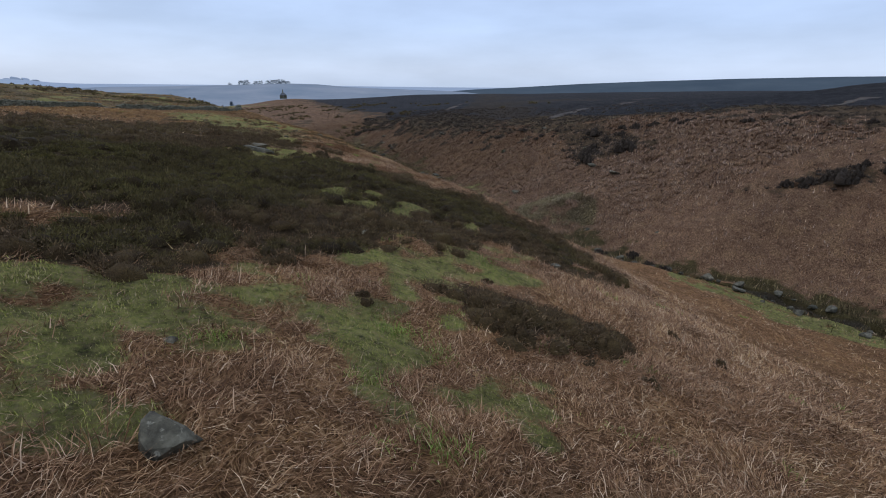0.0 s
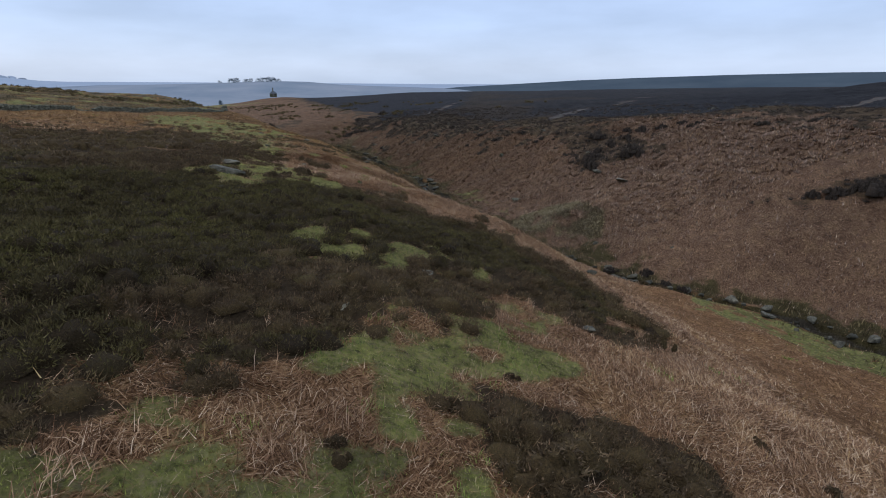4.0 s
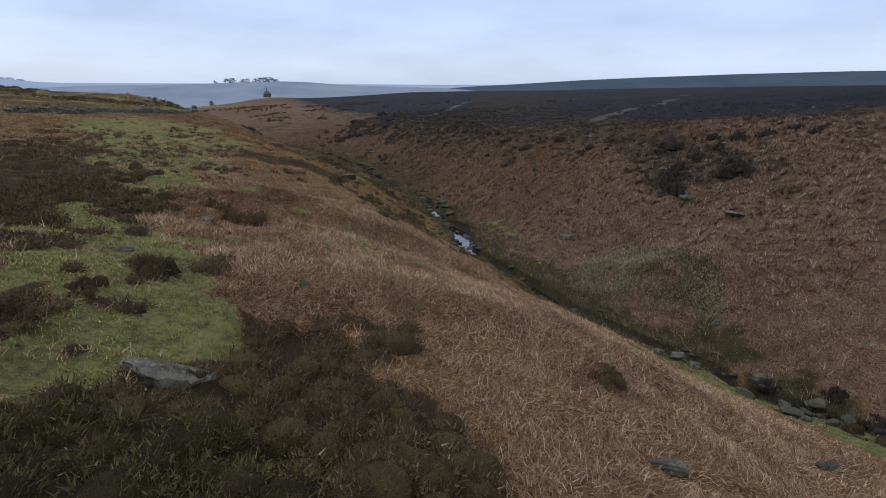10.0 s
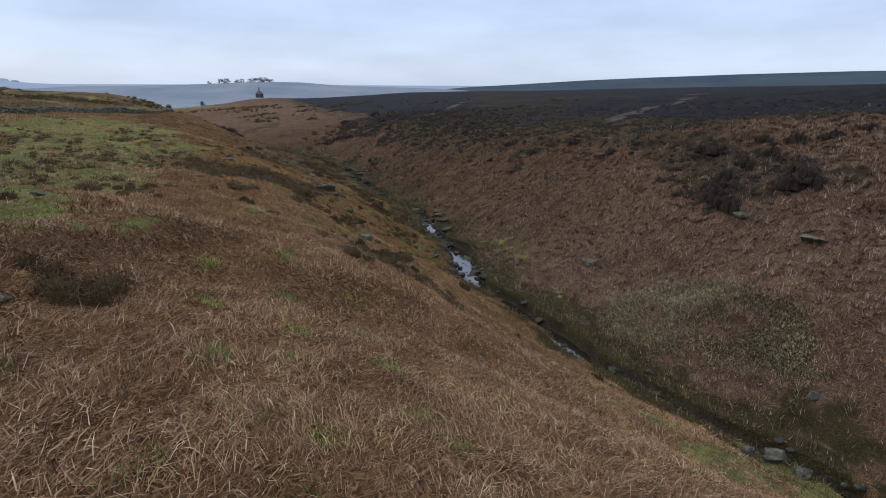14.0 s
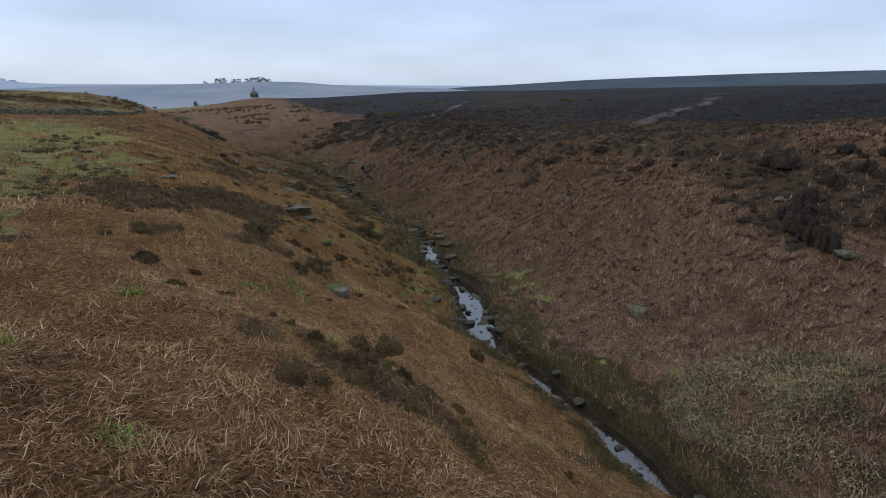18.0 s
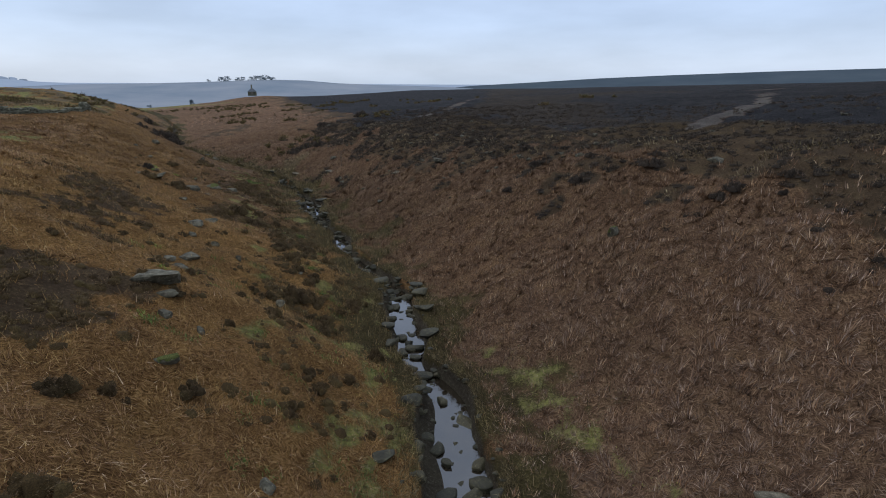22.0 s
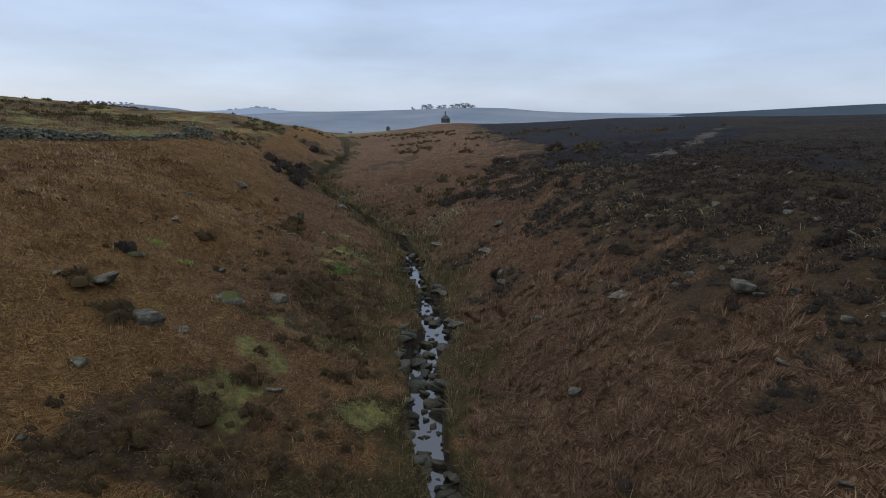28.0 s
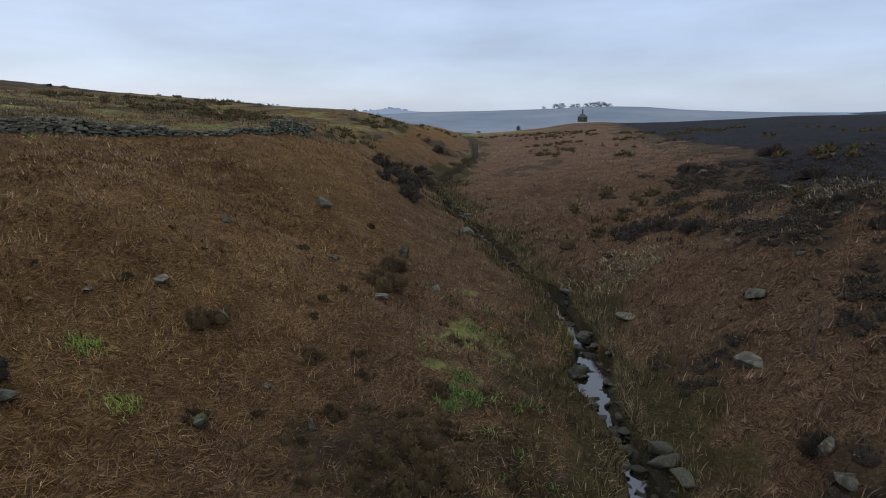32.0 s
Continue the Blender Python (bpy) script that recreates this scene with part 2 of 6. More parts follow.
mt = Mat("drystone", 0.92, 0.15)
base = mt.ramp(mt.noise(2.5, 7.0, 0.65), [(0.3, (0.07, 0.066, 0.047)), (0.55, (0.16, 0.15, 0.112)), (0.75, (0.3, 0.285, 0.225))])
both = mt.math("FRACT", mt.math("ADD", mt.island(), mt.obj_random()), 0.0)
per = mt.ramp(both, [(0.0, (0.55, 0.57, 0.5)), (0.6, (1.0, 1.0, 0.95)), (1.0, (1.5, 1.45, 1.3))])
MAT_DRYSTONE = mt.color(mt.mix(1.0, base, per, "MULTIPLY")).bump(mt.noise(12.0, 6.0, 0.7), 0.7, 0.05).m

mt = Mat("moss", 1.0, 0.1)
MAT_MOSS = mt.color(mt.ramp(mt.noise(22.0, 5.0, 0.7), [(0.35, (0.04, 0.042, 0.013)), (0.65, (0.12, 0.125, 0.038))])).bump(mt.noise(60.0, 3.0), 0.9, 0.03).m

mt = Mat("beck_water", 0.04, 0.5)
mt.p.inputs["IOR"].default_value = 1.75
mt.p.inputs["Coat Weight"].default_value, mt.p.inputs["Coat Roughness"].default_value, mt.p.inputs["Coat IOR"].default_value = 0.15, 0.04, 1.6
MAT_WATER = mt.color(mt.ramp(mt.noise(0.8, 3.0), [(0.3, (0.012, 0.009, 0.006)), (0.7, (0.03, 0.022, 0.013))])).bump(mt.noise(3.0, 4.0, 0.55), 0.16, 0.03).m

mt = Mat("slate_roof", 0.8, 0.3)
MAT_SLATE = mt.color(mt.ramp(mt.noise(1.5, 5.0), [(0.3, (0.05, 0.055, 0.06)), (0.7, (0.10, 0.105, 0.11))])).m
mt = Mat("dark_opening", 0.6, 0.3)
MAT_DARK = mt.color(mt.ramp(mt.noise(2.0), [(0.3, (0.012, 0.012, 0.013)), (0.7, (0.03, 0.03, 0.032))])).m
mt = Mat("tree_bark", 0.95, 0.1)
MAT_BARK = mt.color(mt.ramp(mt.noise(3.0, 5.0), [(0.3, (0.05, 0.04, 0.032)), (0.7, (0.12, 0.1, 0.08))])).m
mt = Mat("weathered_timber", 0.9, 0.15)
MAT_TIMBER = mt.color(mt.ramp(mt.noise(5.0, 5.0, 0.6, (1, 1, 8)), [(0.3, (0.07, 0.06, 0.05)), (0.7, (0.19, 0.17, 0.14))])).m


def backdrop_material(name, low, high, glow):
    """Distant hills, the mist of the air painted in as pale colour and glow."""
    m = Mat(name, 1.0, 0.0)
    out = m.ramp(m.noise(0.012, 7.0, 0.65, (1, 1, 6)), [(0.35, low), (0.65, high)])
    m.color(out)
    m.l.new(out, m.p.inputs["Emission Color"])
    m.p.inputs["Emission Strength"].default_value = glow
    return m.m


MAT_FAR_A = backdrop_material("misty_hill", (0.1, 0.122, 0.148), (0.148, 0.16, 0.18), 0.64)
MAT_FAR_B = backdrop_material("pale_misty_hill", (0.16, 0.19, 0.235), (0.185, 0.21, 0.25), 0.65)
MAT_FAR_C = backdrop_material("hazy_blue_moor", (0.036, 0.047, 0.058), (0.05, 0.062, 0.072), 0.5)

# ground: one material, told apart by what grows there
mt = Mat("moorland_ground", 1.0, 0.05)
he, br, gr, se = mt.attr("cover_a")
bu, pa, pt, mu = mt.attr("cover_b")
fine = mt.noise(8.0, 9.0, 0.82)
mid = mt.noise(1.3, 6.0, 0.65)
streak = mt.math("SUBTRACT", mt.math("MAXIMUM", mt.fibres(25), mt.fibres(-48, 30.0, 4.5)), 0.055)
browner, hazed, rusty, shoulder = mt.attr("cover_c")
col = mt.ramp(streak, [(0.36, (0.055, 0.027, 0.012)), (0.5, (0.175, 0.09, 0.04)), (0.64, (0.36, 0.21, 0.108))])
col = mt.mix(rusty, col, mt.ramp(streak, [(0.36, (0.06, 0.029, 0.0085)), (0.5, (0.165, 0.087, 0.028)), (0.64, (0.31, 0.18, 0.07))]))
# the same haze tint, painted into the ground under that bracken
col = mt.mix(hazed, col, mt.ramp(streak, [(0.36, (0.04, 0.024, 0.015)), (0.5, (0.125, 0.076, 0.048)), (0.64, (0.265, 0.172, 0.116))]))
col = mt.mix(browner, col, mt.ramp(streak, [(0.36, (0.03, 0.0165, 0.0092)), (0.5, (0.09, 0.052, 0.028)), (0.64, (0.195, 0.119, 0.07))]))
c_he = mt.ramp(fine, [(0.32, (0.022, 0.014, 0.008)), (0.55, (0.058, 0.039, 0.02)), (0.7, (0.12, 0.082, 0.043))])
c_he = mt.mix(shoulder, mt.ramp(fine, [(0.32, (0.028, 0.018, 0.011)), (0.55, (0.075, 0.05, 0.028)), (0.7, (0.15, 0.1, 0.058))]), c_he)
c_gr = mt.mix(mt.ramp(fine, [(0.45, (0, 0, 0)), (0.62, (0.75, 0.75, 0.75))]), mt.ramp(mt.noise(3.4, 7.0, 0.75), [(0.34, (0.036, 0.038, 0.014)), (0.46, (0.125, 0.124, 0.034)), (0.57, (0.205, 0.196, 0.054)), (0.68, (0.25, 0.195, 0.09))]), mt.ramp(mid, [(0.4, (0.13, 0.10, 0.05)), (0.6, (0.23, 0.17, 0.1))]))
c_se = mt.ramp(fine, [(0.34, (0.018, 0.015, 0.006)), (0.5, (0.048, 0.037, 0.015)), (0.66, (0.115, 0.084, 0.036))])
c_bu = mt.ramp(fine, [(0.36, (0.009, 0.0086, 0.0088)), (0.5, (0.022, 0.0205, 0.021)), (0.66, (0.055, 0.05, 0.048))])
c_pa = mt.ramp(fine, [(0.32, (0.045, 0.032, 0.017)), (0.55, (0.11, 0.08, 0.044)), (0.72, (0.21, 0.16, 0.1))])
c_pt = mt.ramp(fine, [(0.32, (0.05, 0.041, 0.034)), (0.6, (0.11, 0.094, 0.08))])
c_mu = mt.ramp(fine, [(0.32, (0.02, 0.016, 0.011)), (0.55, (0.06, 0.048, 0.033)), (0.7, (0.16, 0.14, 0.11))])


def soft(w):
    """The edge of a cover, broken up by the fine grain."""
    k = mt.math("ADD", w, mt.math("MULTIPLY", mt.math("SUBTRACT", fine, 0.5), 1.7))
    mr = mt.n.new("ShaderNodeMapRange")
    mr.inputs["From Min"].default_value, mr.inputs["From Max"].default_value = 0.38, 0.62
    mt.l.new(k, mr.inputs["Value"])
    return mr.outputs[0]


for w, c in ((se, c_se), (gr, c_gr), (pa, c_pa), (bu, c_bu), (he, c_he), (pt, c_pt), (mu, c_mu)):
    col = mt.mix(soft(w), col, c)
col = mt.mix(1.0, col, mt.ramp(mt.noise(0.7, 4.0, 0.6), [(0.34, (0.76, 0.75, 0.75)), (0.5, (1.0, 1.0, 1.0)), (0.64, (1.2, 1.23, 1.16))]), "MULTIPLY")
MAT_GROUND = mt.color(mt.mix(1.0, col, mt.ramp(mt.noise(0.09, 4.0), [(0.35, (0.86, 0.86, 0.86)), (0.65, (1.12, 1.1, 1.08))]), "MULTIPLY")).bump(mt.math("ADD", fine, mt.math("MULTIPLY", streak, 0.7)), 1.0, 0.16).m


# ---- helpers for meshes ----
def mesh_of(name, verts, faces, material, smooth=False):
    """A mesh from arrays: verts n x 3, faces m x 3 or m x 4."""
    me = bpy.data.meshes.new(name)
    verts, faces = np.asarray(verts, np.float32), np.asarray(faces, np.int32)
    k = faces.shape[1]
    me.vertices.add(len(verts))
    me.vertices.foreach_set("co", verts.ravel())
    me.loops.add(faces.size)
    me.loops.foreach_set("vertex_index", faces.ravel())
    me.polygons.add(len(faces))
    me.polygons.foreach_set("loop_start", np.arange(0, faces.size, k, dtype=np.int32))
    me.polygons.foreach_set("use_smooth", np.full(len(faces), smooth))
    me.materials.append(material)
    me.update(calc_edges=True)
    return me


def part(name, bm, material, parent, label=""):
    me = bpy.data.meshes.new(name)
    bm.to_mesh(me)
    bm.free()
    me.materials.append(material)
    ob = new(name, me)
    ob.parent = parent
    if label:
        ob["label"] = label
    return ob


def part_mesh(name, me, parent, label=""):
    ob = new(name, me)
    ob.parent = parent
    if label:
        ob["label"] = label
    return ob


RNG = np.random.default_rng(7)


def lattice(ix, iy, seed):
    """A repeatable random number for every lattice point."""
    n = (ix.astype(np.int64) * 374761393 + iy.astype(np.int64) * 668265263 + seed * 1442695041) & 0xFFFFFFFF
    n = ((n ^ (n >> 13)) * 1274126177) & 0xFFFFFFFF
    return ((n ^ (n >> 16)) & 0xFFFF) / 65535.0


def vnoise(x, y, seed=0):
    ix, iy = np.floor(x), np.floor(y)
    fx, fy = x - ix, y - iy
    fx, fy = fx * fx * (3 - 2 * fx), fy * fy * (3 - 2 * fy)
    a, b = lattice(ix, iy, seed), lattice(ix + 1, iy, seed)
    c, d = lattice(ix, iy + 1, seed), lattice(ix + 1, iy + 1, seed)
    return (a + (b - a) * fx) * (1 - fy) + (c + (d - c) * fx) * fy


def fbm(x, y, size, octaves=4, seed=0):
    """Noise from -1 to 1 with features of that size in metres."""
    total, amp, norm = 0.0, 1.0, 0.0
    for i in range(octaves):
        total = total + amp * (vnoise(x / size * 2**i + 17.3 * i, y / size * 2**i - 9.1 * i, seed + i) * 2 - 1)
        norm, amp = norm + amp, amp * 0.5
    return np.clip(total / norm * 1.7, -1.2, 1.2)


# ---- the lie of the land ----
BECK_Y = [-40, 0, 30, 40, 50, 57, 63, 70, 77, 85, 92, 100, 108, 116, 125, 135, 145, 155, 170, 190, 240, 300, 450]
BECK_X = [72, 50, 40.1, 33, 25.9, 17, 11.6, 7.8, 3.6, -0.2, -1.3, -3.1, -5.3, -9.2, -14.3, -18, -22.8, -29.5, -44.6, -63.6, -86, -122, -225]
BECK_Z = [-1, 0, 1.5, 1.56, 1.62, 1.85, 2.1, 2.2, 2.3, 2.42, 2.52, 2.64, 2.83, 3.06, 3.28, 3.44, 3.59, 3.86, 4.19, 4.4, 4.8, 5.2, 5.0]
ROW_Y = [-20, 15, 40, 60, 80, 100, 120, 145, 180, 260, 400]
L_STEEP = [0.225, 0.193, 0.213, 0.378, 0.458, 0.34, 0.208, 0.239, 0.42, 0.3, 0.15]
L_BROW = [13.1, 12.26, 11.11, 10.42, 9.45, 8.92, 8.24, 7.66, 8.0, 4.8, 2.5]
L_TOP = [0.064, 0.068, 0.067, 0.073, 0.071, 0.071, 0.07, 0.074, 0.083, 0.082, 0.079]
L_FOOT = [4.34, 3.31, 2.0, 0.38, -0.84, -1.16, -1.1, -1.19, -1.32, -1.33, -1.3]
R_STEEP = [0.324, 0.326, 0.329, 0.29, 0.27, 0.344, 0.364, 0.38, 0.05, -0.03, -0.06]
R_BROW = [11.46, 11.32, 11.14, 10.86, 10.41, 9.45, 6.6, 6.8, 7.0, 7.0, 7.29]
R_TOP = [0.057, 0.062, 0.068, 0.077, 0.088, 0.093, 0.118, 0.075, 0.045, 0.032, 0.028]
R_FOOT = [6.32, 6.17, 5.98, 5.87, 6.0, 4.49, 2.4, 3.0, 0.0, -0.65, -1.04]

_y = np.arange(-60.0, 520.0, 1.0)
_kernel = np.exp(-0.5 * (np.arange(-9, 10) / 2.6) ** 2)
_kernel /= _kernel.sum()


def eased(ys, values):
    return np.convolve(np.pad(np.interp(_y, ys, values), 9, mode="edge"), _kernel, "valid")


BECK_X_LINE, BECK_Z_LINE = eased(BECK_Y, BECK_X), eased(BECK_Y, BECK_Z)


def beck_x(y):
    wobble = 0.45 * np.sin(y * 0.42) + 0.25 * np.sin(y * 0.93 + 1.0)
    return np.interp(y, _y, BECK_X_LINE) + wobble * np.clip((260 - y) / 60, 0, 1)


def beck_z(y):
    return np.interp(y, _y, BECK_Z_LINE)


def beck_half(y):
    """Half the width of the water."""
    broad = 0.5 * np.exp(-(((y - 92) / 6) ** 2)) + 0.2 * np.exp(-(((y - 103) / 4) ** 2)) + 0.3 * np.exp(-(((y - 129) / 6) ** 2)) + 0.2 * np.exp(-(((y - 107) / 4) ** 2)) + 0.35 * np.exp(-(((y - 77) / 6) ** 2)) + 0.22 * np.exp(-(((y - 86) / 4) ** 2))
    return np.clip(0.62 + broad + 0.24 * fbm(y, y * 0 + 3.0, 3.2, 3, 40), 0.22, 1.3)


def least(a, b, k):
    return -k * np.logaddexp(-a / k, -b / k)


def ease_in(v):
    return 1.5 * np.logaddexp(0, v / 1.5)


def knoll(x, y, cx, cy, r, h):
    return h * np.exp(-((x - cx) ** 2 + (y - cy) ** 2) / (2 * r * r))


def land(x, y):
    """Height of the land without its small roughness."""
    f = lambda v: np.interp(y, ROW_Y, v)
    d = x - beck_x(y)
    a = np.abs(d)
    lf, rf = f(L_FOOT), f(R_FOOT)
    left = least(0.12 * a + f(L_STEEP) * (ease_in(a - lf) - ease_in(-lf)), f(L_BROW) + f(L_TOP) * a, 1.0)
    right = least(0.12 * a + f(R_STEEP) * (ease_in(a - rf) - ease_in(-rf)), f(R_BROW) + f(R_TOP) * a, 1.0)
    z = beck_z(y) + np.where(d < 0, left, right)
    # small hollows and knolls
    lumps = knoll(x, y, 16, 108, 6, 0.35) + knoll(x, y, -9, 149, 8, 0.8) + knoll(x, y, -5.5, 67, 4, 0.9) + knoll(x, y, -7.6, 132, 5, 0.4)
    lumps = lumps + knoll(x, y, 12, 48.5, 4.2, -1.0) + knoll(x, y, 19, 30, 7, -2.0) + knoll(x, y, 11, 42, 5, -0.9) + knoll(x, y, 21, 76, 4, 0.75) + knoll(x, y, 13.5, 73, 2.8, 1.5)
    lumps = lumps + knoll(x, y, 10, 86.5, 5, -0.8) + knoll(x, y, 22, 60, 4, 0.8) + knoll(x, y, -10, 91, 6, 0.6) + knoll(x, y, -9.5, 52, 5, -0.75)
    lumps = lumps + knoll(x, y, 1.8, 40, 4, 0.75) + knoll(x, y, -43, 149, 8, -1.2) + knoll(x, y, -30, 135, 3.5, -0.6) + knoll(x, y, 38.5, 58.5, 5, 0.7)
    lumps = lumps + knoll(x, y, -13, 26, 4, -0.6) + knoll(x, y, -27, 172, 7, -1.4) + knoll(x, y, 33, 127, 9, 1.1) + knoll(x, y, -78, 214, 6, 0.6) + knoll(x, y, -113, 226, 13, 2.5) + knoll(x, y, -152, 216, 22, 1.6)
    z = z + lumps * np.clip((a - 2) / 5, 0, 1)
    # the land falls away beyond the far end of the valley
    r, az = np.hypot(x + 8, y - 60), np.degrees(np.arctan2(x + 8, y - 60))
    z = z - np.clip(r - 362, 0, 500) * 0.065 * np.clip((-4 - az) / 8, 0, 1) * np.clip((az + 75) / 20, 0, 1)
    # far off the moors level out
    z = z - 0.022 * np.clip(r - 200, 0, 300) * np.clip((az + 14) / 24, 0, 1)
    z = z + knoll(x, y, -126, 419, 14, 2.6)
    far = np.clip((np.hypot(x, y - 80) - 420) / 500, 0, 1)
    return z * (1 - far) + (9.0 - 12 * far) * far


def rough(x, y):
    near = np.clip(1.3 - np.hypot(x + 5, y - 80) / 260, 0.0, 1)
    d = np.abs(x - beck_x(y))
    lump = 0.2 * fbm(x, y, 7.0, 3, 3) + 0.14 * fbm(x, y, 1.9, 3, 11) + 0.12 * fbm(x, y, 3.6, 2, 12) * (x > beck_x(y))
    return lump * np.clip((d - 0.6) / 4, 0.12, 1) * (0.35 + 0.65 * near)


def channel(x, y):
    """The cut of the beck into its bed."""
    d = np.abs(x - beck_x(y)) * np.clip((300 - y) / 10, 0.01, 1)
    w = beck_half(y)
    t = np.clip((d - w) / 0.32, 0, 1)
    bed = -0.45 + 0.9 * t * t * (3 - 2 * t)
    return np.where(d < w + 2.6, bed - 0.45 * np.clip((d - w - 0.4) / 2.2, 0, 1), 0.0) * np.clip((320 - y) / 40, 0, 1)


def ground_z(x, y):
    return land(x, y) + rough(x, y) + channel(x, y)


def hazed_bank(x, y):
    """Where a haze-grey tint is painted into bracken across the beck: low down the valley, and high on the slope."""
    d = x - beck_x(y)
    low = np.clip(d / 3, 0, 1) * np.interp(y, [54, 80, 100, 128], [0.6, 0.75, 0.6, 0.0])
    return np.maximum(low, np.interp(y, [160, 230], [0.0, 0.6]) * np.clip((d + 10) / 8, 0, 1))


# ---- what grows where ----
def blob(x, y, cx, cy, rx, ry, turn=0.0):
    c, s = math.cos(radians(turn)), math.sin(radians(turn))
    u, v = (x - cx) * c + (y - cy) * s, -(x - cx) * s + (y - cy) * c
    return 1.0 - np.hypot(u / rx, v / ry)


def step(v, w=0.12):
    return np.clip(v / w + 0.5, 0, 1)


def within(x, y, outline):
    """Metres inside a patch's outline (below zero outside it)."""
    x, y = np.asarray(x, float), np.asarray(y, float)
    px, py = [p[0] for p in outline], [p[1] for p in outline]
    out = np.full(x.shape, -9.0)
    some = (x > min(px) - 4) & (x < max(px) + 4) & (y > min(py) - 4) & (y < max(py) + 4)
    u, v = x[some], y[some]
    gap, inside = np.full(u.shape, 9.0), np.zeros(u.shape, bool)
    for (x0, y0), (x1, y1) in zip(outline, outline[1:] + outline[:1]):
        gap = np.minimum(gap, near_line(u, v, x0, y0, x1, y1))
        cross = (y0 > v) != (y1 > v)
        inside ^= cross & (u < (x1 - x0) * (v - y0) / ((y1 - y0) or 1e-9) + x0)
    out[some] = np.where(inside, gap, -gap)
    return out


def near_line(x, y, x0, y0, x1, y1):
    t = np.clip(((x - x0) * (x1 - x0) + (y - y0) * (y1 - y0)) / ((x1 - x0) ** 2 + (y1 - y0) ** 2), 0, 1)
    return np.hypot(x - x0 - t * (x1 - x0), y - y0 - t * (y1 - y0))


def brow_x(y):
    """Where the dark moor begins above the far bank."""
    return np.interp(y, [40, 60, 73, 84, 95, 101, 104, 108, 112, 119, 127, 131, 135, 140, 146, 158, 185, 200, 215, 305, 420], [66, 60, 54, 49, 44, 39, 24, 18.5, 15.5, 12.5, 7, 1.5, -1, -6, -11, -14, -25, -26, -31, -67, -110])


def dark_heath(x, y):
    """Heather is darker on the near shoulder and on the moor past the brow."""
    return np.maximum(np.interp(y, [58, 66], [1.0, 0.0]), np.clip((x - brow_x(y) - 3) / 8, 0, 1))


HEATH = [(-47, 11), (-31, 6.5), (-20, 9), (-9.6, 10.9), (-6.6, 12.1), (-5.5, 13.6), (-3.6, 17), (-2.8, 19.4), (-1.2, 20.6), (0, 19.6), (1, 22.4), (1.4, 24.9), (3.8, 25), (5, 24.2), (8.5, 28.5), (7, 31.2), (3.5, 33.8), (0.8, 35.3), (-1.2, 35.8), (-2.6, 40), (-5.8, 42.6), (-8.9, 42), (-10.3, 45), (-14, 51), (-19, 54), (-20, 62), (-27, 64), (-37, 61), (-50, 52), (-57, 38), (-58, 24)]
HEATH_ISLE = [(0.2, 17), (1.8, 16.4), (3.7, 17.1), (5.3, 16), (4.2, 14.7), (2.6, 14.2), (0.6, 14.2)]
HEATH_BAND = [(-23, 81), (-21, 84), (-20.5, 87.5), (-19, 91.5), (-15.6, 92.2), (-13.9, 92.8), (-13.8, 87), (-16.5, 85), (-16.7, 79), (-17.8, 75.5)]
SWARD_LOW = [(-12, 10.5), (-9.4, 10.8), (-6.5, 12), (-3.6, 15), (-2.5, 18.5), (-1.5, 20.5), (0, 19.6), (1.2, 23.8), (2.4, 22), (2.4, 19), (0.8, 16.8), (-0.4, 15), (0.2, 12.5), (0.2, 10.5), (-1.2, 8.8), (-3, 9.8), (-5, 7.8), (-5.2, 5.8), (-8, 4)]
SWARD_UP = [(-15, 36.5), (-12, 33.3), (-10.3, 34.5), (-9.8, 38), (-8, 41.3), (-8.6, 43), (-10.3, 45.6), (-13.5, 50), (-17.2, 51), (-15.5, 45), (-15.5, 41)]
MOUND = [(8.2, 77), (9.6, 79), (12.6, 79.4), (15.2, 78), (17.4, 74.5), (18.4, 70.5), (16.9, 67.4), (13.6, 68.4), (10.6, 72), (8.6, 74.6)]
SCRUB = [(16, 111), (18.5, 100), (19.3, 94), (20, 86), (25, 82.5), (29.5, 83.5), (27, 93), (25.5, 102), (20, 109)]
CLEARING = [(-5.7, 25.4), (-4.9, 26.4), (-3.1, 26.6), (-1.5, 28.2), (-1.1, 26), (-2.3, 25), (-3.6, 25.2)]
SWARD_FAR = [(-15.5, 56.5), (-15.2, 58.6), (-18, 65.5), (-21.5, 79), (-24.5, 89), (-35, 108), (-48, 123), (-57, 132), (-54, 105), (-40, 85), (-29, 72), (-24, 64), (-19, 57)]


